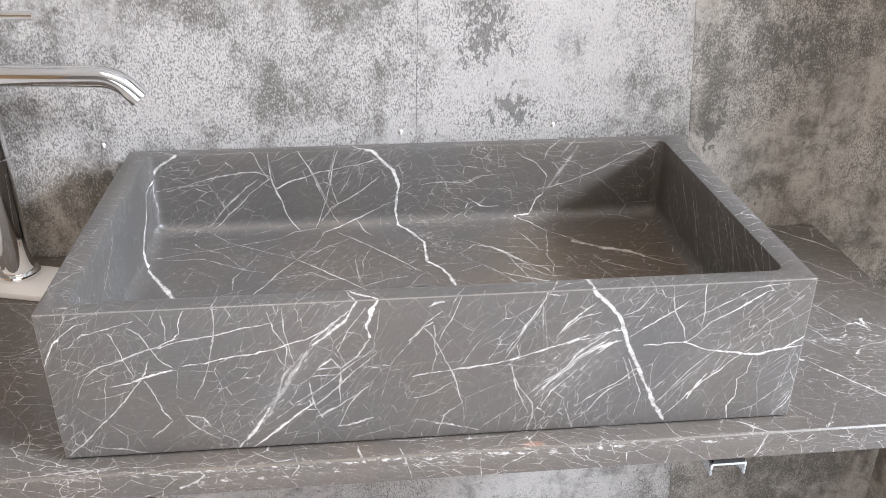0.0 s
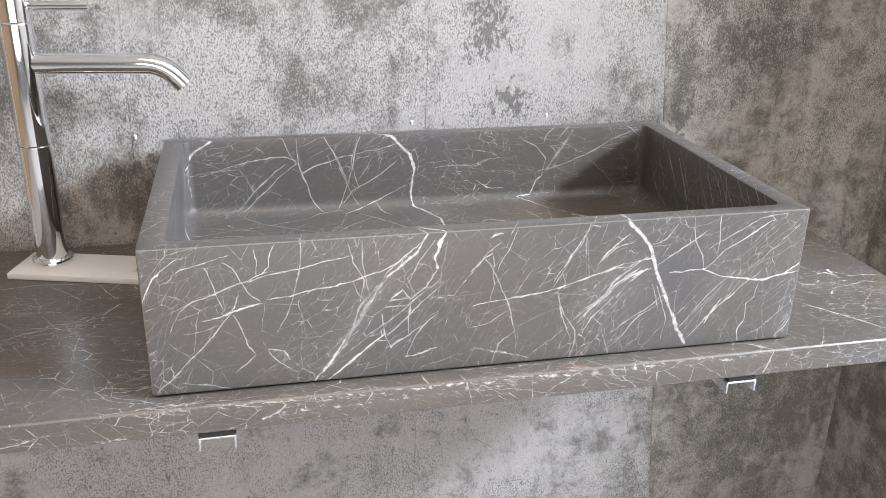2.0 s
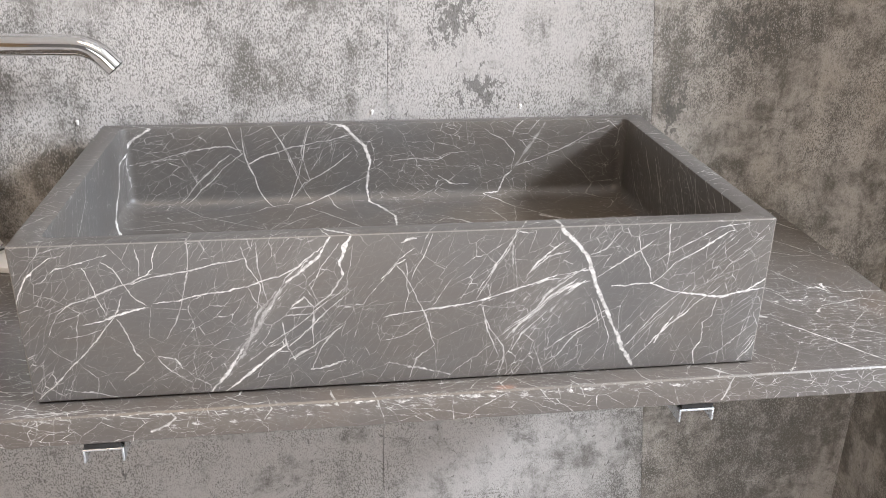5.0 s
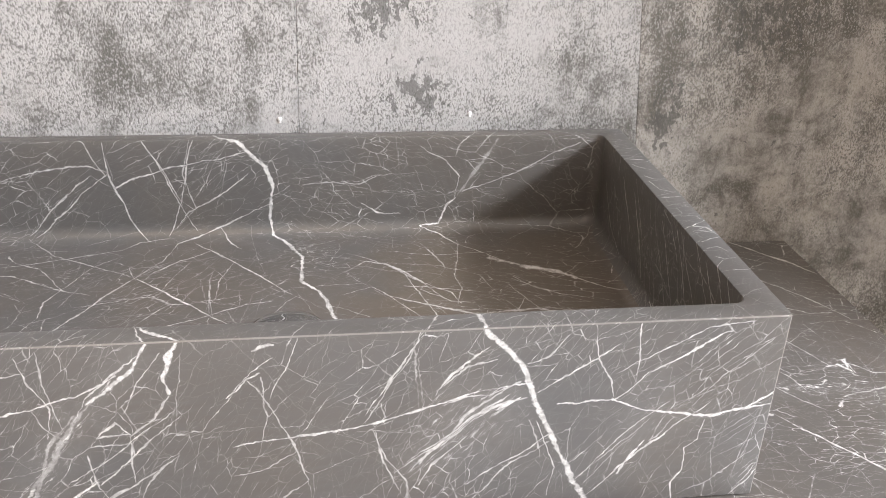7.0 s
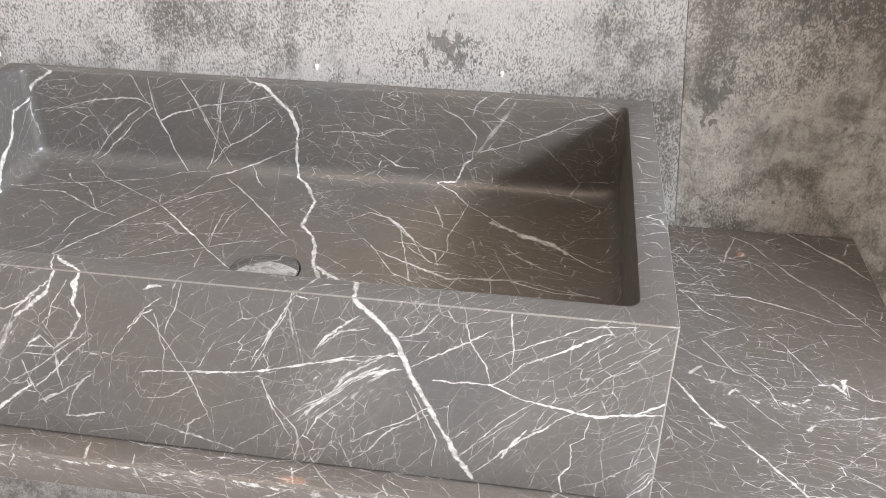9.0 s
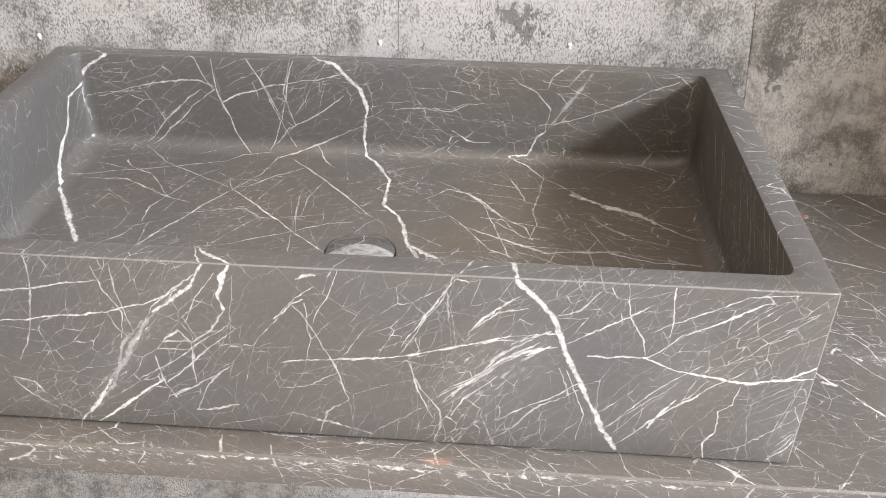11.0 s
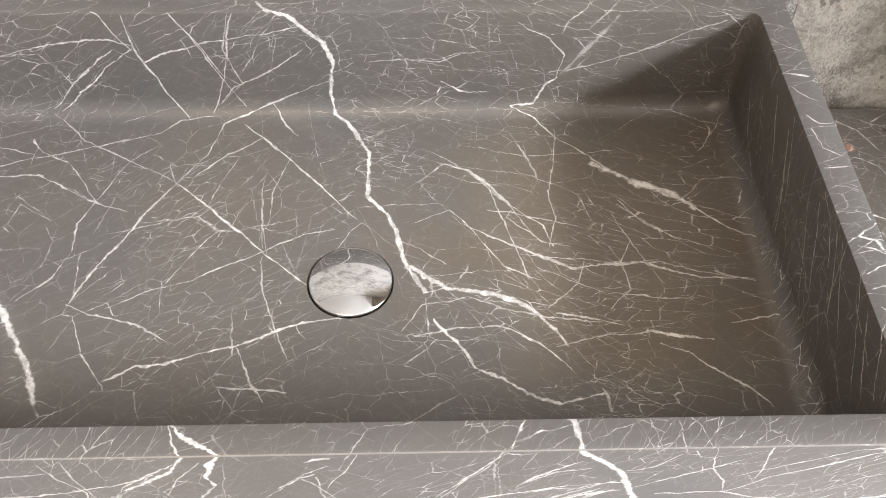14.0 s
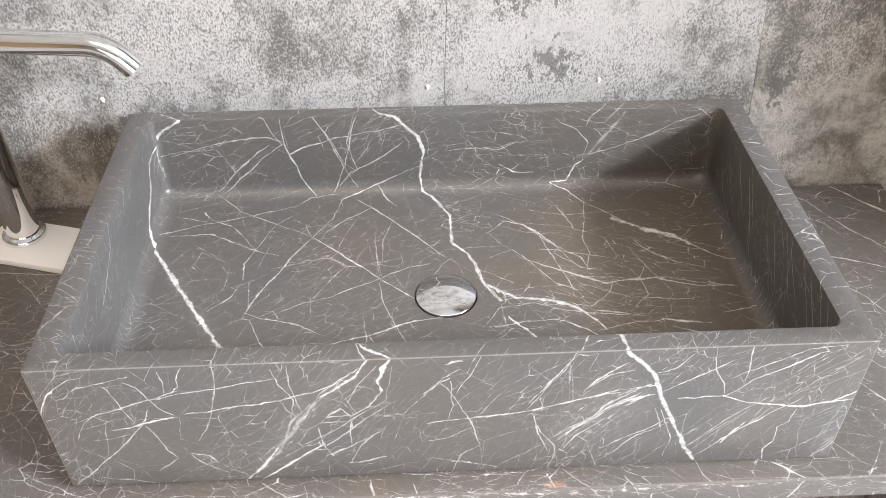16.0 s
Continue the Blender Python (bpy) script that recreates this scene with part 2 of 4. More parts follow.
front(0.9, 0.6, -0.243, 0.951, -0.242, 0.937, -0.243, 0.924)
front(2.2, 0.8, -0.236, 0.842, -0.220, 0.839, -0.214, 0.828)
front(0.9, 0.7, -0.236, 0.840, -0.225, 0.825, -0.207, 0.813)
front(0.9, 0.6, -0.247, 0.839, -0.258, 0.827, -0.268, 0.818)
front(0.9, 0.5, -0.330, 0.857, -0.311, 0.842, -0.312, 0.828)
front(0.9, 0.6, -0.315, 0.866, -0.293, 0.870, -0.280, 0.874)
front(1, 0.6, -0.322, 0.814, -0.299, 0.808, -0.268, 0.799)
front(0.9, 0.5, -0.196, 0.989, -0.201, 0.925, -0.208, 0.899, -0.217, 0.876, -0.226, 0.860)
front(0.9, 0.6, -0.139, 0.954, -0.140, 0.928, -0.136, 0.905, -0.132, 0.891)
front(1.5, 0.6, -0.150, 0.909, -0.144, 0.894, -0.135, 0.886)
front(1.2, 0.7, -0.121, 0.872, -0.118, 0.849, -0.110, 0.829)
front(1.1, 0.6, -0.063, 0.868, -0.076, 0.857, -0.087, 0.840, -0.096, 0.819)
front(1.3, 0.8, -0.098, 0.819, -0.079, 0.823, -0.063, 0.828)
front(2.6, 0.7, -0.112, 0.831, -0.104, 0.838, -0.098, 0.840)
front(1.1, 0.6, -0.117, 0.831, -0.098, 0.841, -0.076, 0.857)
front(1.4, 0.9, -0.029, 0.871, -0.001, 0.877, 0.027, 0.879, 0.050, 0.882, 0.067, 0.884, 0.093, 0.893, 0.113, 0.899, 0.143, 0.908, 0.169, 0.912)
front(1.5, 0.8, -0.006, 0.930, -0.016, 0.924, -0.023, 0.916, -0.030, 0.911)
front(3.9, 0.82, 0.128, 0.977, 0.137, 0.974, 0.140, 0.952, 0.153, 0.941, 0.165, 0.926, 0.172, 0.910, 0.179, 0.888, 0.190, 0.867, 0.198, 0.846, 0.211, 0.822, 0.222, 0.801)
front(2, 1, 0.191, 0.893, 0.206, 0.893, 0.232, 0.894, 0.249, 0.886, 0.265, 0.882, 0.289, 0.878, 0.307, 0.876, 0.331, 0.882, 0.351, 0.895)
front(1.3, 0.8, 0.307, 0.877, 0.335, 0.882, 0.353, 0.883)
front(1.7, 0.7, 0.171, 0.899, 0.157, 0.898, 0.138, 0.888, 0.119, 0.873, 0.103, 0.856, 0.090, 0.841)
front(1.8, 0.6, 0.159, 0.911, 0.128, 0.887, 0.106, 0.859, 0.097, 0.847)
front(1.8, 0.7, 0.166, 0.914, 0.143, 0.903, 0.126, 0.902, 0.113, 0.897)
front(2, 0.85, 0.148, 0.890, 0.157, 0.896, 0.166, 0.901)
front(1.3, 0.7, 0.143, 0.943, 0.118, 0.922, 0.106, 0.905)
front(1.1, 0.6, 0.149, 0.933, 0.127, 0.927, 0.112, 0.912)
front(1.1, 0.7, 0.168, 0.926, 0.184, 0.932, 0.196, 0.948)
front(1.6, 0.9, 0.255, 0.916, 0.271, 0.924, 0.284, 0.933, 0.310, 0.946)
front(1.3, 0.8, 0.255, 0.916, 0.243, 0.902, 0.232, 0.894)
front(1, 0.7, 0.244, 0.957, 0.246, 0.927, 0.246, 0.913)
front(0.9, 0.7, 0.213, 0.957, 0.217, 0.929, 0.228, 0.910, 0.231, 0.896)
front(2.6, 0.8, 0.258, 0.857, 0.248, 0.840, 0.241, 0.827)
front(0.9, 0.5, 0.261, 0.855, 0.270, 0.864, 0.279, 0.876)
front(1.1, 0.8, 0.301, 0.873, 0.298, 0.854, 0.290, 0.849, 0.291, 0.828, 0.284, 0.817, 0.287, 0.801)
front(1.8, 0.9, 0.352, 0.830, 0.344, 0.815, 0.331, 0.800)
front(0.9, 0.5, 0.355, 0.851, 0.353, 0.832, 0.345, 0.828, 0.336, 0.817)
front(0.7, 0.5, 0.342, 0.940, 0.309, 0.910, 0.288, 0.885)
front(0.7, 0.4, 0.332, 0.937, 0.313, 0.924, 0.295, 0.907)
front(1, 0.6, -0.006, 0.927, -0.005, 0.909, 0.007, 0.887, 0.012, 0.871, 0.017, 0.850, 0.022, 0.838)
front(1, 0.6, 0.022, 0.838, 0.004, 0.825, -0.004, 0.804)
front(0.9, 0.6, -0.029, 0.847, -0.005, 0.853, 0.014, 0.865)
front(0.9, 0.6, 0.099, 0.958, 0.090, 0.936, 0.075, 0.914, 0.068, 0.898, 0.060, 0.884)
front(1.1, 0.6, 0.065, 0.880, 0.074, 0.854, 0.089, 0.832, 0.089, 0.815, 0.083, 0.798)
front(0.9, 0.6, 0.189, 0.861, 0.163, 0.844, 0.144, 0.822, 0.124, 0.804)
front(0.9, 0.5, 0.173, 0.881, 0.180, 0.862, 0.183, 0.847)
front(0.7, 0.5, 0.211, 0.826, 0.239, 0.854, 0.261, 0.876)
front(0.7, 0.5, 0.217, 0.821, 0.234, 0.843, 0.252, 0.865)
front(2.2, 0.7, -0.011, 0.947, -0.005, 0.949, 0.003, 0.950)
front(10, 0.16, -0.028, 0.808, -0.018, 0.818, -0.008, 0.829)
front(18, 0.62, -0.076, 0.954, -0.109, 0.917, -0.137, 0.878, -0.163, 0.838, -0.186, 0.804)
front(12, 0.6, -0.130, 0.921, -0.135, 0.902, -0.094, 0.886)
front(20, 0.62, 0.170, 0.908, 0.144, 0.894, 0.119, 0.873, 0.097, 0.845)
front(12, 0.55, 0.271, 0.926, 0.247, 0.899, 0.242, 0.835)
front(10, 0.5, 0.347, 0.855, 0.344, 0.832, 0.340, 0.813)
front(9, 0.5, -0.236, 0.842, -0.224, 0.836, -0.210, 0.817)
front(0.9, 0.75, 0.079, 0.840, 0.112, 0.866, 0.150, 0.895)
front(0.9, 0.75, 0.088, 0.849, 0.123, 0.878, 0.159, 0.904)
front(0.9, 0.75, 0.096, 0.828, 0.107, 0.847, 0.131, 0.871)
front(0.9, 0.75, 0.173, 0.900, 0.196, 0.917, 0.233, 0.940)
front(0.9, 0.75, 0.129, 0.825, 0.172, 0.854, 0.190, 0.869)
front(0.9, 0.75, 0.219, 0.808, 0.254, 0.846, 0.303, 0.889)
front(0.9, 0.75, 0.210, 0.823, 0.244, 0.867, 0.274, 0.891)
front(0.9, 0.75, -0.025, 0.916, -0.009, 0.933, 0.002, 0.941)
front(0.9, 0.75, 0.019, 0.955, 0.009, 0.932, -0.002, 0.908)
front(0.9, 0.75, 0.060, 0.891, 0.081, 0.926, 0.097, 0.950)
front(0.9, 0.75, 0.230, 0.915, 0.292, 0.949, 0.325, 0.953)
front(0.9, 0.75, 0.333, 0.803, 0.352, 0.836, 0.341, 0.858)
front(0.9, 0.75, -0.327, 0.920, -0.311, 0.935, -0.266, 0.945)
front(0.9, 0.75, -0.327, 0.868, -0.317, 0.890, -0.304, 0.900, -0.278, 0.909)
front(0.9, 0.75, -0.143, 0.885, -0.138, 0.908, -0.148, 0.927, -0.153, 0.950)
front(0.9, 0.75, -0.132, 0.884, -0.116, 0.918, -0.099, 0.934, -0.077, 0.950)
front(0.9, 0.75, -0.093, 0.904, -0.083, 0.927, -0.066, 0.949)
front(0.9, 0.75, -0.059, 0.901, -0.093, 0.867, -0.116, 0.845)
front(0.9, 0.75, -0.138, 0.847, -0.104, 0.869, -0.060, 0.907)
front(0.9, 0.75, 0.191, 0.811, 0.194, 0.838, 0.178, 0.880)
front(0.9, 0.75, 0.084, 0.823, 0.072, 0.851, 0.066, 0.884)
front(0.9, 0.75, -0.263, 0.914, -0.232, 0.922, -0.190, 0.930, -0.148, 0.938)
front(30, 0.6, 0.168, 0.910, 0.141, 0.890, 0.112, 0.863, 0.089, 0.836)
front(22, 0.5, 0.278, 0.911, 0.257, 0.873, 0.235, 0.834)
front(16, 0.5, 0.353, 0.833, 0.345, 0.816, 0.330, 0.799)
front(20, 0.45, 0.241, 0.888, 0.277, 0.878, 0.311, 0.882)
# bowl floor and back
bowl(5, 0.9, -0.345, 1.166, -0.329, 1.137, -0.313, 1.111, -0.290, 1.071, -0.268, 1.036, -0.248, 1.002, -0.226, 0.970, -0.212, 0.935)
bowl(20, 0.5, -0.238, 0.975, -0.226, 0.955, -0.220, 0.930)
bowl(9, 0.6, -0.325, 1.131, -0.290, 1.071, -0.268, 1.036, -0.248, 1.002, -0.226, 0.970)
bowl(4.4, 0.95, -0.316, 1.342, -0.291, 1.328, -0.316, 1.309, -0.328, 1.292)
bowl(3.7, 0.85, -0.075, 1.342, -0.066, 1.332, -0.050, 1.325, -0.038, 1.311, -0.024, 1.298, -0.018, 1.278, -0.021, 1.255, -0.023, 1.243, -0.019, 1.217, -0.007, 1.207, 0.002, 1.188, 0.011, 1.172)
bowl(3.3, 0.9, 0.002, 1.188, 0.011, 1.172, 0.011, 1.121, 0.025, 1.104, 0.035, 1.085, 0.041, 1.056, 0.049, 1.036)
bowl(3.4, 0.85, 0.040, 1.053, 0.060, 1.037, 0.074, 1.028, 0.101, 1.024, 0.122, 1.018, 0.136, 1.008, 0.152, 0.991, 0.161, 0.976)
bowl(3, 0.7, 0.037, 1.081, 0.043, 1.048, 0.058, 1.024, 0.074, 1.028)
bowl(3, 0.9, 0.063, 1.001, 0.079, 0.982, 0.091, 0.961, 0.111, 0.951, 0.129, 0.938, 0.151, 0.930, 0.184, 0.939)
bowl(2, 0.7, 0.180, 0.943, 0.184, 0.937, 0.185, 0.925)
bowl(1.8, 0.9, 0.133, 1.226, 0.155, 1.212, 0.174, 1.184, 0.198, 1.165, 0.218, 1.142, 0.240, 1.133, 0.259, 1.123, 0.280, 1.105, 0.299, 1.087, 0.319, 1.076, 0.331, 1.070)
bowl(8, 1, 0.197, 1.157, 0.231, 1.136, 0.257, 1.125, 0.280, 1.105)
bowl(1.6, 0.8, 0.171, 1.258, 0.175, 1.283, 0.161, 1.301, 0.132, 1.318)
bowl(4, 0.35, 0.173, 1.261, 0.195, 1.292, 0.216, 1.326)
bowl(1.1, 0.7, 0.177, 1.265, 0.229, 1.283, 0.266, 1.303, 0.303, 1.320)
bowl(2.6, 0.9, 0.133, 1.226, 0.155, 1.229, 0.163, 1.249, 0.173, 1.260)
bowl(1.8, 0.9, 0.072, 1.255, 0.089, 1.247, 0.115, 1.243)
bowl(2.6, 1, 0.218, 0.989, 0.243, 0.985, 0.269, 0.982)
bowl(1.5, 0.9, 0.226, 0.978, 0.249, 0.971, 0.266, 0.956, 0.283, 0.943, 0.298, 0.927)
bowl(1.3, 0.8, 0.154, 1.005, 0.176, 1.001, 0.204, 0.995)
bowl(1, 0.7, 0.151, 0.976, 0.174, 0.983, 0.223, 0.988)
bowl(1.2, 0.7, 0.178, 1.047, 0.205, 1.052, 0.240, 1.054)
bowl(0.9, 0.5, 0.205, 1.052, 0.239, 1.052, 0.268, 1.043, 0.305, 1.035)
bowl(1.8, 0.8, -0.147, 1.139, -0.167, 1.106, -0.184, 1.073, -0.199, 1.043, -0.209, 1.019)
bowl(1.7, 0.9, -0.147, 1.139, -0.110, 1.103, -0.071, 1.065, -0.031, 1.030)
bowl(1.3, 0.7, -0.147, 1.139, -0.126, 1.170, -0.115, 1.208, -0.100, 1.217, -0.073, 1.232, -0.043, 1.249, -0.020, 1.258)
bowl(1, 0.6, -0.147, 1.139, -0.186, 1.161, -0.231, 1.189, -0.264, 1.222)
bowl(1.1, 0.7, -0.263, 1.225, -0.231, 1.264, -0.194, 1.292, -0.175, 1.278)
bowl(0.9, 0.6, -0.349, 1.138, -0.315, 1.153, -0.271, 1.167, -0.216, 1.183, -0.170, 1.196, -0.154, 1.211, -0.118, 1.217)
bowl(1.4, 0.7, -0.309, 1.279, -0.271, 1.290, -0.226, 1.301, -0.194, 1.302, -0.176, 1.295)
bowl(1.3, 0.8, -0.173, 1.278, -0.147, 1.290, -0.107, 1.301, -0.040, 1.313)
bowl(1.1, 0.7, -0.180, 1.327, -0.178, 1.295, -0.172, 1.276, -0.162, 1.243, -0.145, 1.214)
bowl(1.1, 0.6, -0.142, 1.330, -0.125, 1.295, -0.112, 1.264, -0.096, 1.252)
bowl(0.8, 0.5, -0.095, 1.330, -0.106, 1.292, -0.096, 1.255, -0.122, 1.228)
bowl(1.7, 0.7, -0.209, 1.117, -0.219, 1.095, -0.218, 1.068)
bowl(1.1, 0.7, -0.209, 1.117, -0.242, 1.137, -0.262, 1.149, -0.309, 1.147)
bowl(0.9, 0.6, -0.209, 1.117, -0.191, 1.161, -0.168, 1.182)
bowl(0.9, 0.6, -0.218, 1.068, -0.226, 1.043, -0.249, 1.021)
bowl(1.1, 0.7, -0.073, 1.232, -0.062, 1.204, -0.050, 1.191)
bowl(1.2, 0.8, -0.099, 1.208, -0.067, 1.176, -0.032, 1.139, 0.004, 1.096)
bowl(1.1, 0.7, -0.079, 1.191, -0.108, 1.170, -0.136, 1.143)
bowl(1.6, 0.9, -0.170, 0.953, -0.150, 0.963, -0.125, 0.967, -0.107, 0.974, -0.081, 0.979, -0.055, 0.989, -0.033, 0.997, -0.002, 1.002)
bowl(1.1, 0.7, -0.204, 1.009, -0.190, 0.977, -0.167, 0.946)
bowl(1.1, 0.7, -0.211, 1.019, -0.192, 1.010, -0.156, 0.999, -0.128, 0.981)
bowl(1, 0.7, -0.181, 1.014, -0.153, 1.028, -0.119, 1.040, -0.085, 1.058, -0.071, 1.065, -0.037, 1.082, -0.013, 1.088)
bowl(1.3, 0.7, -0.091, 0.948, -0.065, 0.945, -0.041, 0.942)
bowl(1.2, 0.7, -0.081, 0.978, -0.065, 0.947, -0.057, 0.935)
bowl(0.9, 0.6, -0.071, 1.062, -0.066, 1.027, -0.054, 0.991, -0.042, 0.967)
bowl(0.9, 0.5, -0.075, 1.145, -0.074, 1.105, -0.071, 1.067)
bowl(1, 0.6, 0.037, 1.075, 0.054, 1.067, 0.075, 1.050)
bowl(0.9, 0.5, 0.057, 1.175, 0.098, 1.146, 0.127, 1.109, 0.143, 1.080)
bowl(1, 0.5, 0.214, 1.111, 0.237, 1.091, 0.261, 1.073)
bowl(1, 0.6, 0.011, 1.277, 0.038, 1.280, 0.071, 1.277, 0.089, 1.286)
bowl(0.9, 0.5, 0.303, 1.226, 0.320, 1.215, 0.314, 1.197, 0.294, 1.171)
bowl(0.9, 0.5, 0.070, 1.146, 0.093, 1.137, 0.120, 1.133)
bowl(12, 0.7, 0.173, 1.261, 0.195, 1.292, 0.216, 1.326)
bowl(12, 0.6, 0.045, 1.048, 0.095, 1.024, 0.143, 0.996)
bowl(14, 0.5, 0.099, 1.086, 0.154, 1.063, 0.212, 1.015)
bowl(14, 0.45, 0.139, 1.047, 0.189, 1.036, 0.283, 1.035)
bowl(9, 0.4, -0.080, 1.231, -0.053, 1.207, -0.016, 1.188)
bowl(1.3, 0.8, 0.074, 1.156, 0.095, 1.150, 0.110, 1.135, 0.129, 1.108, 0.152, 1.089, 0.159, 1.067)
bowl(1, 0.7, 0.108, 1.105, 0.138, 1.100, 0.158, 1.094, 0.182, 1.088)
bowl(1.3, 0.8, 0.087, 1.091, 0.130, 1.068, 0.171, 1.047, 0.225, 1.052, 0.269, 1.037, 0.311, 1.036)
bowl(1.2, 0.8, 0.216, 1.116, 0.232, 1.093, 0.254, 1.078, 0.285, 1.063)
bowl(1.5, 0.85, 0.130, 1.061, 0.158, 1.057, 0.201, 1.052, 0.239, 1.051)
bowl(1, 0.7, 0.143, 1.048, 0.170, 1.034, 0.196, 1.023, 0.228, 1.019, 0.260, 1.018)
bowl(1.2, 0.8, 0.283, 0.996, 0.311, 1.001, 0.330, 1.010)
bowl(1.2, 0.75, 0.047, 0.985, 0.079, 0.993, 0.111, 0.995, 0.141, 0.979, 0.164, 0.953)
bowl(1, 0.7, 0.148, 1.009, 0.164, 1.021, 0.175, 1.033, 0.182, 1.053)
bowl(0.9, 0.6, 0.102, 1.176, 0.144, 1.166, 0.187, 1.168, 0.225, 1.171)
bowl(0.9, 0.7, 0.172, 1.199, 0.169, 1.165, 0.160, 1.118, 0.163, 1.096, 0.155, 1.067)
bowl(0.9, 0.7, 0.219, 1.072, 0.210, 1.052, 0.213, 1.026, 0.194, 1.008)
bowl(1.2, 0.7, 0.322, 1.135, 0.318, 1.124, 0.314, 1.111)
bowl(1.1, 0.7, 0.291, 1.169, 0.301, 1.179, 0.309, 1.194, 0.306, 1.207)
bowl(1, 0.7, 0.110, 1.135, 0.122, 1.090, 0.134, 1.054, 0.137, 1.035)
bowl(1, 0.7, 0.123, 1.097, 0.137, 1.086, 0.150, 1.073, 0.174, 1.067)
bowl(0.9, 0.7, 0.047, 1.092, 0.078, 1.106, 0.097, 1.083, 0.119, 1.048, 0.146, 1.034)
bowl(1.1, 0.7, 0.089, 1.020, 0.116, 1.010, 0.139, 1.003, 0.165, 0.999, 0.188, 0.997)
bowl(1, 0.6, 0.038, 0.988, 0.056, 1.012, 0.089, 1.020)
bowl(0.9, 0.6, 0.209, 1.101, 0.222, 1.065, 0.240, 1.031)
bowl(1.3, 0.7, 0.280, 1.043, 0.293, 1.038, 0.311, 1.033)
bowl(1.1, 0.7, -0.290, 1.165, -0.278, 1.190, -0.266, 1.176, -0.241, 1.163, -0.206, 1.115)
bowl(0.9, 0.6, -0.306, 1.182, -0.288, 1.177, -0.270, 1.171)
bowl(0.9, 0.6, -0.074, 1.130, -0.073, 1.096, -0.067, 1.061)
bowl(0.9, 0.6, -0.155, 1.160, -0.151, 1.144, -0.145, 1.134)
bowl(0.8, 0.6, -0.054, 1.169, -0.066, 1.126, -0.068, 1.096)
bowl(1, 0.7, -0.020, 1.053, -0.002, 1.083, 0.007, 1.093, 0.030, 1.071)
bowl(0.9, 0.6, -0.246, 1.139, -0.228, 1.131, -0.206, 1.115, -0.181, 1.107)
bowl(0.8, 0.6, -0.277, 1.085, -0.272, 1.102, -0.268, 1.117, -0.240, 1.098)
bowl(1.1, 0.7, -0.092, 1.329, -0.099, 1.311, -0.105, 1.280, -0.116, 1.247, -0.125, 1.219)
bowl(1.1, 0.75, -0.141, 1.327, -0.132, 1.309, -0.117, 1.270, -0.105, 1.243, -0.096, 1.229)
bowl(1, 0.7, -0.118, 1.233, -0.104, 1.250, -0.069, 1.269, -0.040, 1.291)
bowl(0.9, 0.6, -0.180, 1.291, -0.186, 1.301, -0.196, 1.326, -0.203, 1.331)
bowl(1.2, 0.75, -0.257, 1.223, -0.235, 1.245, -0.209, 1.270, -0.177, 1.295)
# left wall
left(5, 1, 0.369, 1.247, 0.341, 1.246, 0.327, 1.221, 0.300, 1.200, 0.276, 1.174, 0.268, 1.138)
left(1.1, 0.6, 0.193, 1.294, 0.177, 1.261, 0.144, 1.243, 0.109, 1.229)
left(1, 0.6, 0.042, 1.270, 0.052, 1.269, 0.049, 1.249)
# right wall and rim
right(1.1, 0.95, 0.257, 1.265, 0.233, 1.231, 0.214, 1.194)
right(0.9, 0.95, 0.291, 1.266, 0.273, 1.244, 0.254, 1.220)
right(1, 0.95, 0.114, 1.284, 0.084, 1.254, 0.061, 1.224)
right(0.8, 0.95, 0.189, 1.226, 0.170, 1.223, 0.153, 1.220)
right(0.9, 0.9, 0.245, 1.248, 0.232, 1.226, 0.218, 1.190)
right(0.8, 0.8, 0.257, 1.277, 0.240, 1.254, 0.220, 1.226)
right(0.8, 0.8, 0.195, 1.255, 0.177, 1.234, 0.155, 1.204)
right(0.9, 0.9, 0.183, 1.280, 0.161, 1.271, 0.140, 1.250)
right(0.8, 0.8, 0.142, 1.277, 0.119, 1.253, 0.093, 1.226)
right(0.9, 0.9, 0.092, 1.279, 0.073, 1.257, 0.050, 1.233)
right(0.8, 0.8, 0.056, 1.284, 0.043, 1.269, 0.034, 1.253)
right(0.9, 0.8, 0.319, 1.253, 0.299, 1.229, 0.287, 1.204)
right(1.7, 0.9, 0.298, 1.282, 0.297, 1.292, 0.294, 1.302)
right(0.9, 0.8, 0.201, 1.286, 0.202, 1.296, 0.203, 1.304)
right(1.2, 0.8, 0.112, 1.287, 0.119, 1.300, 0.123, 1.312)
right(0.9, 0.7, 0.239, 1.287, 0.220, 1.291, 0.212, 1.303)
right(0.9, 0.7, 0.336, 1.284, 0.327, 1.294, 0.323, 1.304)
right(0.7, 0.7, 0.282, 1.286, 0.273, 1.292, 0.267, 1.301)
right(0.8, 0.7, 0.253, 1.287, 0.244, 1.294, 0.245, 1.305)
right(0.7, 0.7, 0.185, 1.289, 0.184, 1.298, 0.179, 1.304)
right(1, 0.8, 0.102, 1.285, 0.104, 1.295, 0.095, 1.302)
right(0.7, 0.7, 0.089, 1.288, 0.083, 1.295, 0.085, 1.304)
right(0.7, 0.6, 0.161, 1.287, 0.163, 1.297, 0.161, 1.304)
right(0.8, 0.95, 0.343, 1.243, 0.314, 1.202, 0.278, 1.188)
right(0.9, 0.95, 0.152, 1.276, 0.129, 1.251, 0.114, 1.222)
right(0.8, 0.95, 0.183, 1.269, 0.168, 1.251, 0.141, 1.210)
right(0.9, 0.95, 0.082, 1.293, 0.063, 1.273, 0.043, 1.247)
right(0.9, 0.7, 0.135, 1.287, 0.133, 1.297, 0.128, 1.303)
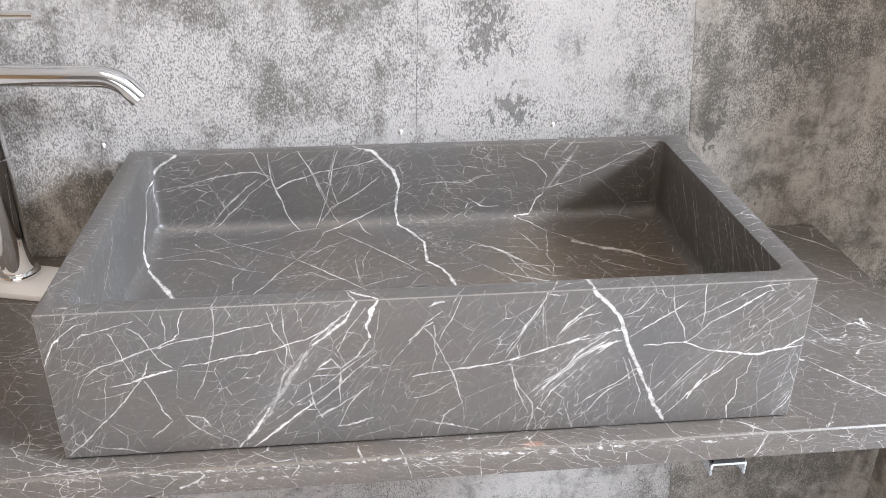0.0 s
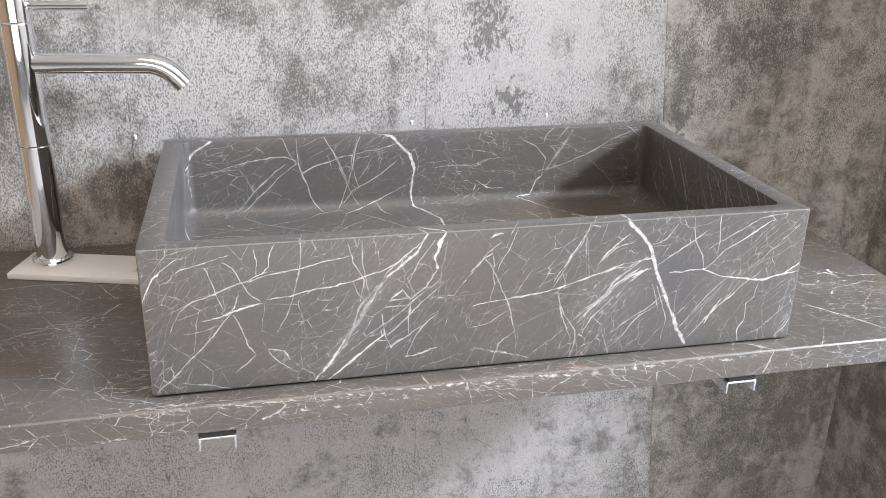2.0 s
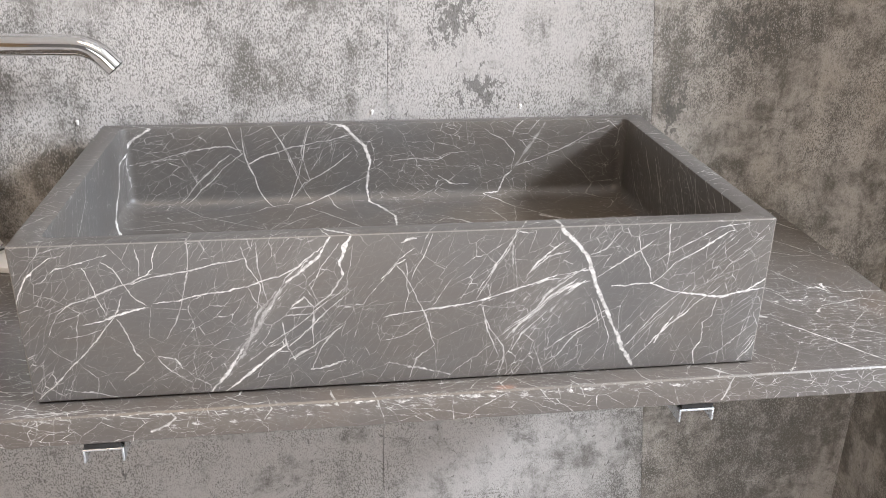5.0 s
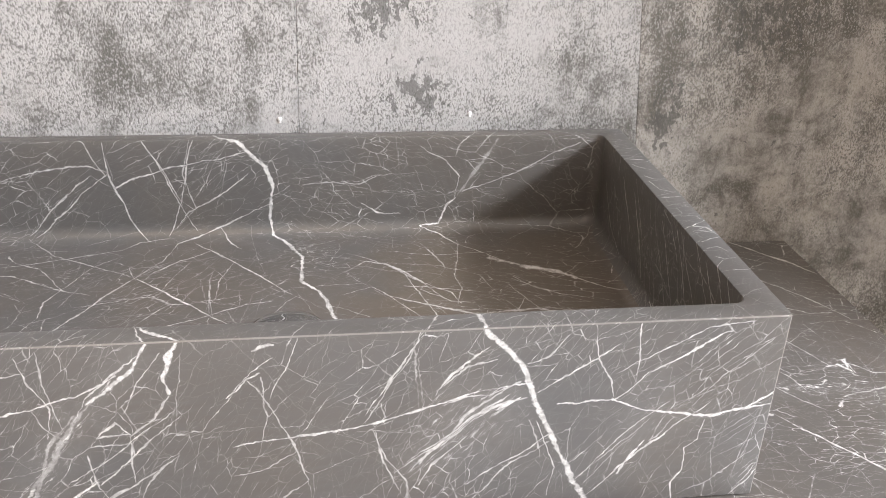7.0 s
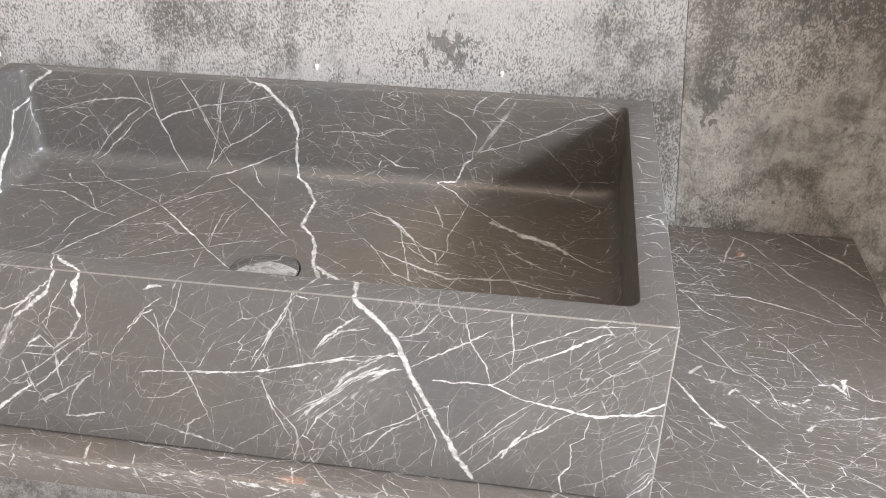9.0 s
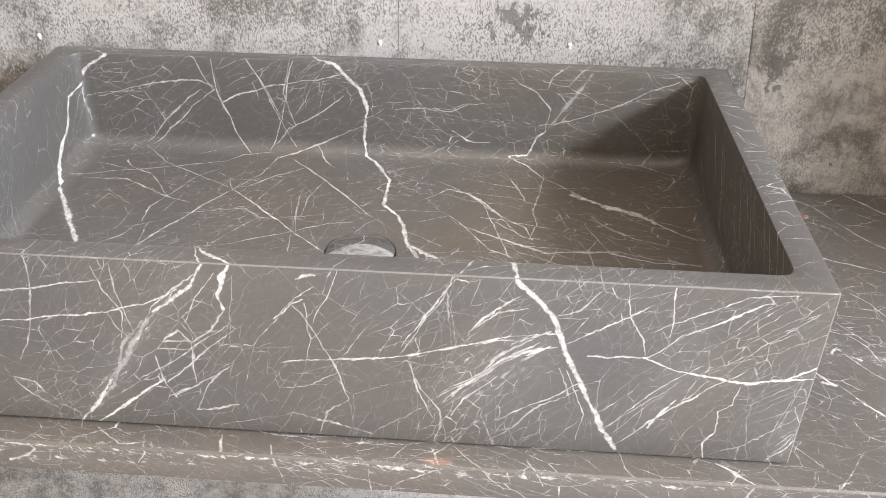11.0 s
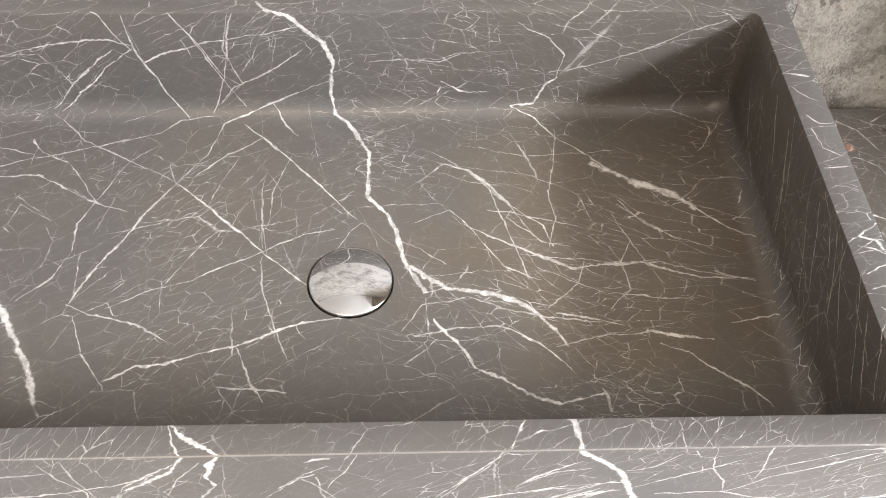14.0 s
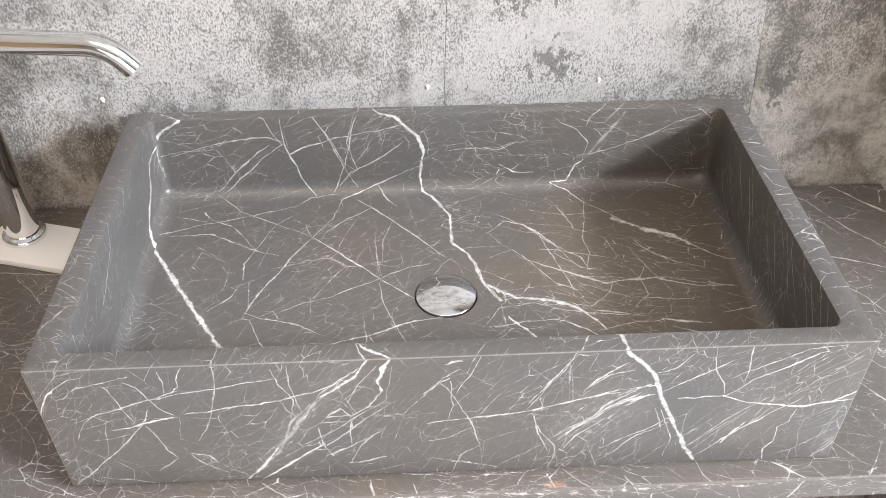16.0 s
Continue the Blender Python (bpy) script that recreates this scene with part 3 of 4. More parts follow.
# countertop
top(2.6, 0.95, 0.424, 0.877, 0.440, 0.860, 0.460, 0.833, 0.475, 0.812, 0.493, 0.787)
top(1.2, 0.8, 0.512, 0.972, 0.539, 0.947, 0.588, 0.941)
top(1.2, 0.7, 0.486, 0.911, 0.549, 0.926, 0.581, 0.910)
top(2.5, 0.8, 0.506, 0.957, 0.523, 0.962, 0.522, 0.943)
top(30, 0.6, 0.492, 0.937, 0.522, 0.913, 0.554, 0.889)
top(26, 0.85, 0.378, 0.964, 0.422, 0.941, 0.461, 0.926, 0.517, 0.925)
top(16, 0.6, 0.492, 0.967, 0.513, 0.956, 0.524, 0.929)
top(18, 0.9, -0.381, 0.773, -0.190, 0.773, 0.036, 0.772, 0.332, 0.770)
top(14, 0.9, -0.246, 0.759, -0.135, 0.761, 0.037, 0.765)
top(10, 0.5, -0.588, 1.039, -0.566, 1.014, -0.539, 0.968)
top(1.8, 0.9, 0.386, 1.089, 0.422, 1.086, 0.460, 1.087, 0.488, 1.075, 0.512, 1.065, 0.533, 1.053, 0.559, 1.054)
top(2.4, 0.95, 0.515, 1.227, 0.545, 1.191, 0.563, 1.171, 0.587, 1.137)
top(1.5, 0.8, 0.452, 1.210, 0.476, 1.192, 0.492, 1.162, 0.509, 1.132, 0.529, 1.107, 0.546, 1.085, 0.561, 1.061, 0.571, 1.039)
top(1.2, 0.7, 0.461, 1.208, 0.448, 1.172, 0.441, 1.147)
top(1.2, 0.7, 0.441, 1.147, 0.463, 1.158, 0.481, 1.146, 0.498, 1.114)
top(1.1, 0.5, 0.407, 1.165, 0.417, 1.182, 0.427, 1.193)
top(1.4, 0.6, 0.396, 1.152, 0.403, 1.142, 0.418, 1.117)
top(1.1, 0.6, 0.423, 1.112, 0.426, 1.101, 0.431, 1.093)
top(1.4, 0.8, 0.405, 1.012, 0.419, 0.987, 0.430, 0.966, 0.445, 0.959, 0.455, 0.946, 0.462, 0.923)
top(1.1, 0.6, 0.383, 0.995, 0.407, 0.976, 0.439, 0.966)
top(2.4, 0.9, 0.374, 0.950, 0.384, 0.933, 0.397, 0.912, 0.415, 0.890)
top(1.3, 0.7, 0.466, 1.028, 0.481, 1.009, 0.491, 0.986, 0.504, 0.958)
top(1.1, 0.6, 0.437, 0.981, 0.449, 0.964, 0.464, 0.944)
top(6, 1, 0.498, 0.958, 0.512, 0.961, 0.521, 0.948)
top(5, 1, 0.513, 0.966, 0.522, 0.968, 0.519, 0.951)
top(4, 0.7, 0.389, 0.956, 0.403, 0.970)
top(4, 0.9, 0.481, 0.931, 0.489, 0.937)
top(3.5, 0.9, 0.440, 0.929, 0.446, 0.926)
top(3.5, 0.8, 0.421, 0.932, 0.428, 0.942)
top(2.6, 0.9, 0.514, 0.933, 0.527, 0.931)
top(4, 0.9, 0.478, 0.898, 0.488, 0.907)
top(4.5, 0.9, 0.402, 0.895, 0.416, 0.891)
top(1.2, 0.6, 0.432, 0.935, 0.449, 0.910, 0.464, 0.896)
top(1.3, 0.7, -0.603, 1.085, -0.556, 1.094, -0.518, 1.101, -0.440, 1.093)
top(1, 0.5, -0.609, 1.102, -0.594, 1.104, -0.579, 1.103)
top(1.6, 0.7, -0.524, 0.949, -0.504, 0.964, -0.475, 0.975)
top(1, 0.6, -0.546, 1.025, -0.511, 1.019, -0.470, 1.015)
top(1.1, 0.7, -0.463, 0.982, -0.425, 0.993, -0.397, 0.992)
top(2.4, 0.9, -0.424, 0.998, -0.415, 1.014, -0.404, 1.028)
top(1.3, 0.7, -0.439, 1.089, -0.423, 1.059, -0.408, 1.039)
top(1.1, 0.6, -0.496, 1.093, -0.469, 1.065, -0.453, 1.045)
top(1.3, 0.6, -0.592, 1.050, -0.570, 1.025, -0.553, 1.001)
top(1, 0.6, -0.464, 1.032, -0.446, 1.047, -0.426, 1.047)
top(1.6, 0.7, -0.508, 0.939, -0.500, 0.924, -0.491, 0.909)
top(3, 0.9, 0.322, 0.777, 0.318, 0.764, 0.312, 0.747)
top(2.2, 0.9, 0.296, 0.796, 0.310, 0.786, 0.322, 0.776)
top(1.6, 0.8, -0.040, 0.788, -0.035, 0.768, -0.029, 0.751)
top(2.4, 0.8, -0.080, 0.794, -0.077, 0.780, -0.072, 0.769)
top(3.4, 0.9, -0.247, 0.753, -0.230, 0.760, -0.221, 0.769)
top(2.8, 0.8, -0.221, 0.768, -0.226, 0.773, -0.245, 0.772)
top(2, 0.8, -0.429, 0.775, -0.381, 0.779, -0.338, 0.783, -0.306, 0.785)
top(4, 0.8, -0.351, 0.779, -0.343, 0.783)
top(1.4, 0.8, 0.098, 0.797, 0.117, 0.780, 0.140, 0.755)
top(1.3, 0.8, 0.155, 0.789, 0.165, 0.771, 0.169, 0.761)
top(1.6, 0.8, 0.225, 0.802, 0.228, 0.785, 0.236, 0.772)
top(1.4, 0.8, -0.140, 0.791, -0.134, 0.771, -0.143, 0.758)
top(1.3, 0.8, -0.180, 0.796, -0.156, 0.779, -0.134, 0.782)
top(1.6, 0.7, -0.300, 0.777, -0.267, 0.772, -0.240, 0.767)


FRONT_CHART = ((1, 0, 0), (0, 1, 1))
LEFT_CHART = ((0, 1, 0), (-1, 0, 1))
RIGHT_CHART = ((0, 1, 0), (1, 0, 1))
below = lambda veins, x: [v for v in veins if min(p[0] for p in v[0]) < x]
above = lambda veins, x: [v for v in veins if max(p[0] for p in v[0]) > x]
marble_front = marble("basin_front_marble", FRONT_CHART, below(FRONT_VEINS, 0.01), slant=0.85)
marble_front_end = marble("basin_front_end_marble", FRONT_CHART, above(FRONT_VEINS, -0.01), fine=1.1, slant=0.85)
marble_bowl = marble("basin_bowl_marble", FRONT_CHART, below(BOWL_VEINS, 0.03), fine=0.85, rust=0.08, slant=0.5)
# Its one brown patch paints in the shade that the bowl's right wall casts
marble_bowl_end = marble("basin_bowl_end_marble", FRONT_CHART, above(BOWL_VEINS, -0.03), fine=0.95, rust=0.15, slant=-0.3, seed=0.4,
                         stains_and_shade=[(0.21, 1.08, 0.19, 0.22, (0.135, 0.106, 0.078), 0.75)])
marble_left = marble("basin_left_marble", LEFT_CHART, LEFT_VEINS, fine=0.8, slant=1.3)
marble_right = marble("basin_right_marble", RIGHT_CHART, RIGHT_VEINS, fine=1.1, slant=1.25)
marble_top = marble("countertop_marble", FRONT_CHART, TOP_VEINS, base=(0.120, 0.110, 0.102), fine=1.9, gloss=0.30, slant=-0.2, streak=(90.0, 220.0),
                    stains_and_shade=[(0.462, 1.169, 0.006, 0.007, (0.42, 0.20, 0.13), 0.85), (0.503, 1.192, 0.004, 0.003, (0.015, 0.015, 0.015), 0.9), (0.089, 0.780, 0.014, 0.006, (0.36, 0.19, 0.13), 0.7)], rust=0.35)
# Paler stone for the basin's arrises: their highlight is put into the colour
marble_edge_glint = marble("basin_arris_highlight", FRONT_CHART, [], base=(0.21, 0.20, 0.19))
# The same for the countertop: a bright bevel line painted as paler stone
marble_arris_glint = marble("countertop_arris_highlight", FRONT_CHART, [], base=(0.150, 0.138, 0.126))
chrome = plain("polished_chrome", (0.86, 0.87, 0.88), 0.05, 1.0, 0.02)
zinc = plain("galvanised_steel", (0.70, 0.74, 0.78), 0.30, 1.0, 0.15, 60.0)
white_glaze = plain("white_tile", (0.88, 0.875, 0.86), 0.35, 0.0, 0.02)
black_gap = plain("dark_sealant", (0.02, 0.02, 0.02), 0.7)
oak_wall = plain("oak_wall_boards", (0.34, 0.22, 0.12), 0.5, 0.0, 0.25, 4.0)
grey_wall = plain("grey_wall_paint", (0.30, 0.30, 0.30), 0.7, 0.0, 0.05)
white_paint = plain("white_paint", (0.78, 0.77, 0.75), 0.7, 0.0, 0.03)
floor_screed = plain("floor_screed", (0.48, 0.47, 0.46), 0.5, 0.0, 0.2, 3.0)
paper = plain("tag_paper", (0.80, 0.77, 0.70), 0.7)
tag_ink = plain("tag_red_ink", (0.55, 0.10, 0.07), 0.7)


def concrete(name, seed, darker, browner, grainy=1.0):
    """Printed wall panel that imitates weathered, flaking concrete. darker: how far its tone drops; browner: how far it
    turns brown.
    """
    g = Nodes(name)
    p = g.where
    o = g.vec("ADD", p, seed)
    q = g.warp(g.warp(o, 9.0, 0.06, 4.0), 60.0, 0.010, 3.0)
    place = g.warp(g.warp(p, 9.0, 0.07, 4.0), 60.0, 0.012, 3.0)

    def patch(x, z, rx, rz, sharp=0.7):
        d = g.vec("LENGTH", g.vec("MULTIPLY", g.vec("SUBTRACT", place, (x, 0.431, z)), (1 / rx, 0.0, 1 / rz)))
        return g.ramp(d, 1.0, 1.0 - sharp)

    def union(*masks):
        out = masks[0]
        for m in masks[1:]:
            out = g.math("MAXIMUM", out, m)
        return out

    cloud = g.noise(q, 6.0, 9.0, 0.7)
    blot = g.noise(q, 22.0, 10.0, 0.78)
    swirl = g.vec("MULTIPLY", g.warp(o, 150.0, 0.0045, 2.0), (1.0, 1.0, 0.55))
    grain = g.noise(swirl, 520.0, 3.0, 0.6)
    coarse = g.noise(swirl, 170.0, 4.0, 0.6)
    flake = g.noise(g.vec("MULTIPLY", g.warp(g.warp(o, 30.0, 0.02, 3.0), 140.0, 0.005, 3.0), (1.0, 1.0, 0.5)), 140.0, 4.0, 0.62)
    fleck = g.noise(g.vec("MULTIPLY", o, (1.0, 1.0, 0.6)), 190.0, 3.0, 0.65)
    drip = g.noise(g.vec("MULTIPLY", q, (1.0, 1.0, 0.22)), 26.0, 5.0, 0.65)
    # the three low patches paint in the light that reaches under the countertop
    pale = union(patch(0.17, 1.05, 0.24, 0.22), patch(-0.30, 1.02, 0.16, 0.10), patch(0.06, 0.40, 0.28, 0.32), patch(-0.25, 0.50, 0.62, 0.30), patch(0.02, 0.55, 0.40, 0.24))
    # weathering, plus painted shade: left of the basin and low on the right
    dark = union(patch(-0.16, 1.13, 0.17, 0.07), patch(-0.36, 0.88, 0.14, 0.075), patch(0.53, 1.09, 0.13, 0.10), patch(-0.60, 1.02, 0.12, 0.12),
                 patch(0.41, 1.02, 0.03, 0.12), patch(0.62, 0.50, 0.26, 0.30), patch(0.48, 0.64, 0.16, 0.16), patch(-0.32, 1.17, 0.08, 0.10), patch(-0.17, 1.02, 0.07, 0.06))
    tone = g.math("MULTIPLY_ADD", g.math("SUBTRACT", blot, 0.5), 2.3, g.math("MULTIPLY_ADD", cloud, 1.1, -0.03))
    tone = g.math("MULTIPLY_ADD", g.math("SUBTRACT", drip, 0.5), 1.0, tone)
    tone = g.math("MULTIPLY_ADD", pale, 0.24, tone)
    tone = g.math("MULTIPLY_ADD", dark, -0.22, tone)
    tone = g.math("SUBTRACT", tone, darker)
    grey = g.mix(g.ramp(tone, 0.10, 0.80), (0.150, 0.143, 0.130), (0.49, 0.475, 0.464))
    # stained brown in places; the two lower-left patches paint in the basin's shadow
    stain_and_shade = g.math("ADD", g.ramp(g.noise(q, 3.5, 4.0), 0.45, 0.65, browner, min(1.0, browner * 1.5)), g.math("MULTIPLY", union(patch(-0.4, 0.86, 0.2, 0.09), patch(-0.66, 0.9, 0.12, 0.2)), 0.5), clamp=True)
    grey = g.mix(stain_and_shade, grey, (0.80, 0.70, 0.56), "MULTIPLY")
    # worm-like relief, coarser where the skin is worn
    worn = g.ramp(g.noise(q, 8.0, 6.0), 0.38, 0.58, 0.35 * grainy, 1.25 * grainy)
    relief = g.math("MULTIPLY_ADD", g.math("SUBTRACT", coarse, 0.5), 0.22, grain)
    grey = g.mix(g.math("MULTIPLY", g.ramp(relief, 0.505, 0.585, 0.0, 0.62), worn, clamp=True), grey, (0.135, 0.130, 0.118))
    grey = g.mix(g.math("MULTIPLY", g.ramp(relief, 0.47, 0.40, 0.0, 0.42), worn), grey, (0.54, 0.525, 0.51))
    # flakes with sharp edges, and small pits
    spots = union(patch(0.10, 1.10, 0.06, 0.10, 0.9), patch(0.14, 0.985, 0.06, 0.05, 0.9), patch(0.52, 1.06, 0.10, 0.07, 0.9), patch(-0.36, 0.9, 0.08, 0.06, 0.9), patch(0.42, 0.96, 0.04, 0.08, 0.9))
    gone = g.math("MULTIPLY_ADD", spots, 0.19, flake)
    gone = g.math("MULTIPLY_ADD", g.math("SUBTRACT", cloud, 0.5), -0.10, gone)
    hole = g.math("MAXIMUM", g.ramp(gone, 0.655, 0.675), g.math("MULTIPLY", g.ramp(fleck, 0.635, 0.68), 0.8))
    grey = g.mix(g.math("MULTIPLY", hole, 0.72), grey, (0.105, 0.102, 0.094))
    crack = g.edges(g.warp(g.warp(g.vec("ADD", o, (0.37, 0.2, 0.83)), 12.0, 0.06, 3.0), 70.0, 0.012, 2.0), 5.0)
    cracks = g.math("MULTIPLY", g.ramp(crack, 0.010, 0.002), g.ramp(g.noise(o, 6.0, 2.0), 0.55, 0.60))
    grey = g.mix(g.math("MULTIPLY", cracks, 0.3), grey, (0.08, 0.078, 0.07))
    g.bump(g.math("MULTIPLY_ADD", hole, -0.5, g.math("MULTIPLY", g.math("SUBTRACT", 1.0, relief), worn)), 0.5, 0.0014)
    return g.finish(grey, g.ramp(blot, 0.3, 0.7, 0.45, 0.7), specular=0.4)


panel_grey = concrete("weathered_concrete_panel", (0.0, 0.0, 0.0), 0.0, 0.05)
# Darker and browner copy: the return wall's shade is put into its colour
panel_brown = concrete("brown_shaded_concrete_panel", (2.3, 0.0, 1.1), 0.05, 0.42, 0.95)
panel_dark = concrete("dark_brown_concrete_panel", (5.1, 0.0, 3.7), 0.12, 0.45, 0.8)


# ---- mesh tools ----
def finish_mesh(name, bm, mats, smooth=True, angle=35):
    me = bpy.data.meshes.new(name)
    bmesh.ops.recalc_face_normals(bm, faces=bm.faces)
    bm.to_mesh(me)
    bm.free()
    for m in mats if isinstance(mats, (list, tuple)) else (mats,):
        me.materials.append(m)
    if smooth:
        me.polygons.foreach_set("use_smooth", [True] * len(me.polygons))
        me.set_sharp_from_angle(angle=radians(angle))
    return me


def part(name, bm, mats, parent=None, label="", smooth=True):
    ob = new(name, finish_mesh(name, bm, mats, smooth))
    if parent:
        ob.parent = parent
    if label:
        ob["label"] = label
    return ob


def empty(name, label, category, group="", kind=""):
    return tagged(new(name), label, category, group, kind)


def block(lo, hi, bevel=0.0, segments=2, bm=None):
    bm = bm or bmesh.new()
    made = bmesh.ops.create_cube(bm, size=1.0)["verts"]
    for v in made:
        v.co = Vector([(a + b) / 2 + c * (b - a) for a, b, c in zip(lo, hi, v.co)])
    if bevel:
        edges = list({e for v in made for e in v.link_edges})
        bmesh.ops.bevel(bm, geom=edges, offset=bevel, segments=segments, profile=0.5, affect="EDGES")
    return bm


def lathe(profile, centre, turns=48, bm=None, axis=None):
    """A turned solid from (radius, height) pairs, about z or another axis."""
    bm = bm or bmesh.new()
    turn = Vector(axis).to_track_quat("Z", "Y").to_matrix() if axis else Matrix.Identity(3)
    rings = []
    for r, h in profile:
        rings.append([bm.verts.new(Vector(centre) + turn @ Vector((r * math.cos(k * math.tau / turns), r * math.sin(k * math.tau / turns), h))) for k in range(turns)])
    for lower, upper in zip(rings, rings[1:]):
        for k in range(turns):
            bm.faces.new((lower[k], lower[(k + 1) % turns], upper[(k + 1) % turns], upper[k]))
    bm.faces.new(rings[0][::-1])
    bm.faces.new(rings[-1])
    return bm


def pipe(path, radius, sides=28, bm=None, wall=0.0):
    """A round tube along a path; with a wall it is open at its far end."""
    bm = bm or bmesh.new()
    path = [Vector(p) for p in path]
    rings = []
    for i, p in enumerate(path):
        d = (path[min(i + 1, len(path) - 1)] - path[max(i - 1, 0)]).normalized()
        a = d.cross(Vector((0, 1, 0))).normalized()
        b = d.cross(a)
        rings.append([bm.verts.new(p + radius * (a * math.cos(k * math.tau / sides) + b * math.sin(k * math.tau / sides))) for k in range(sides)])
        last = (p, d, a, b)
    if wall:
        p, d, a, b = last
        for r, back in ((radius - wall, 0.0), (radius - wall, 0.012)):
            rings.append([bm.verts.new(p - d * back + r * (a * math.cos(k * math.tau / sides) + b * math.sin(k * math.tau / sides))) for k in range(sides)])
    for lower, upper in zip(rings, rings[1:]):
        for k in range(sides):
            bm.faces.new((lower[k], lower[(k + 1) % sides], upper[(k + 1) % sides], upper[k]))
    bm.faces.new(rings[0][::-1])
    bm.faces.new(rings[-1])
    return bm


def structure(name, lo, hi, mat, label, bevel=0.0):
    return tagged(part(name, block(lo, hi, bevel), mat), label, name.split("_")[0], kind="structure")


# ---- the room ----
WALL_Y = 0.431
structure("floor", (-3.2, -4.6, -0.1), (2.72, 0.56, 0.0), floor_screed, "grey screed floor of the showroom")
structure("ceiling", (-3.2, -4.6, 2.8), (2.72, 0.56, 2.9), white_paint, "white painted showroom ceiling")
wall = tagged(part("wall_back", block((-3.2, 0.441, 0.0), (2.72, 0.56, 2.8)), white_paint), "wall clad with weathered concrete-look panels", "wall", kind="structure")
structure("wall_left", (-3.3, -4.6, 0.0), (-3.2, 0.56, 2.8), oak_wall, "brown oak-boarded side wall of the showroom")


def wall_with_window(name, corner, along, length, thick, sill, head, start, end, mat):
    """A plain wall with one opening through it."""
    bm = bmesh.new()
    for a, b, z0, z1 in ((0, start, 0, 2.8), (end, length, 0, 2.8), (start, end, 0, sill), (start, end, head, 2.8)):
        lo = Vector(corner) + Vector(along) * a
        hi = Vector(corner) + Vector(along) * b + Vector(thick)
        block((min(lo.x, hi.x), min(lo.y, hi.y), z0), (max(lo.x, hi.x), max(lo.y, hi.y), z1), bm=bm)
    return tagged(part(name, bm, mat), "plain painted wall with a large window opening", "wall", kind="structure")


tagged(part("wall_return", block((0.802, 0.06, 0.0), (0.90, WALL_Y - 0.0005, 2.8)), panel_dark), "dark concrete-look return wall beside the countertop", "wall", kind="structure")
wall_with_window("wall_right", (2.6, -4.6, 0), (0, 1, 0), 5.04, (0.12, 0, 0), 2.20, 2.70, 2.6, 4.0, white_paint)
# The front wall is unseen; its opening is added for the fill lamp
wall_with_window("wall_front", (-3.2, -4.6, 0), (1, 0, 0), 5.8, (0, 0.12, 0), 0.2, 2.0, 1.1, 4.9, grey_wall)

# ---- the countertop and its brackets ----
TOP, SLAB = 0.7972, 0.0312
bm = block((-0.611, -0.022, TOP - SLAB), (0.590, WALL_Y - 0.004, TOP), 0.0016, 1)
bmesh.ops.recalc_face_normals(bm, faces=bm.faces)
# Upper bevels get the paler stone, a painted edge highlight
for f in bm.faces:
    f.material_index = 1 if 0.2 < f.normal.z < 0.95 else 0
counter = part("countertop", bm, [marble_top, marble_arris_glint])
tagged(counter, "dark brown-grey veined marble countertop slab fixed to the wall", "countertop")


def strut_bracket(x):
    """A galvanised channel, open below, with turned-in lips and slots."""
    top = empty("support_bracket", "galvanised steel channel bracket under the marble countertop", "bracket", "brackets under the countertop")
    under, w, t, y0, y1 = TOP - SLAB, 0.0185, 0.0022, -0.0205, WALL_Y - 0.002
    z1, z0 = under - 0.0065, under - 0.0215
    # black strip between the slab and the channel
    part("black_spacer", block((x - w + 0.002, y0 + 0.001, z1), (x + w - 0.002, y1, under), 0.0004, 1), black_gap, top, "black spacer strip")
    part("web", block((x - w, y0, z1 - t), (x + w, y1, z1), 0.0005, 1), zinc, top)
    for s in (-1, 1):
        part("flange", block((min(x + s * w, x + s * (w - t)), y0, z0), (max(x + s * w, x + s * (w - t)), y1, z1 - t), 0.0005, 1), zinc, top)
    part("end_plate", block((x - 0.03, y1 - 0.004, z0 - 0.06), (x + 0.03, y1, z0), 0.001, 1), zinc, top)
    return top


strut_bracket(0.288)
strut_bracket(-0.291)

# ---- the washbasin ----
RIM, BASE, LONG, DEEP, EDGE = 0.957, 0.8008, 0.35, 0.389, 0.0245
DRAIN = Vector((0.0, 0.192))


def ring_points(x0, x1, y0, y1, r, per=7, straight=14):
    """A rounded rectangle, the same number of points whatever its size."""
    pts = []
    for cx, cy, a0 in ((x1 - r, y1 - r, 0), (x0 + r, y1 - r, 90), (x0 + r, y0 + r, 180), (x1 - r, y0 + r, 270)):
        arc = [Vector((cx + r * math.cos(radians(a0 + 90 * k / (per - 1))), cy + r * math.sin(radians(a0 + 90 * k / (per - 1))))) for k in range(per)]
        pts.append(arc)
    out = []
    for i in range(4):
        out += pts[i]
        a, b = pts[i][-1], pts[(i + 1) % 4][0]
        out += [a.lerp(b, k / straight) for k in range(1, straight)]
    return out


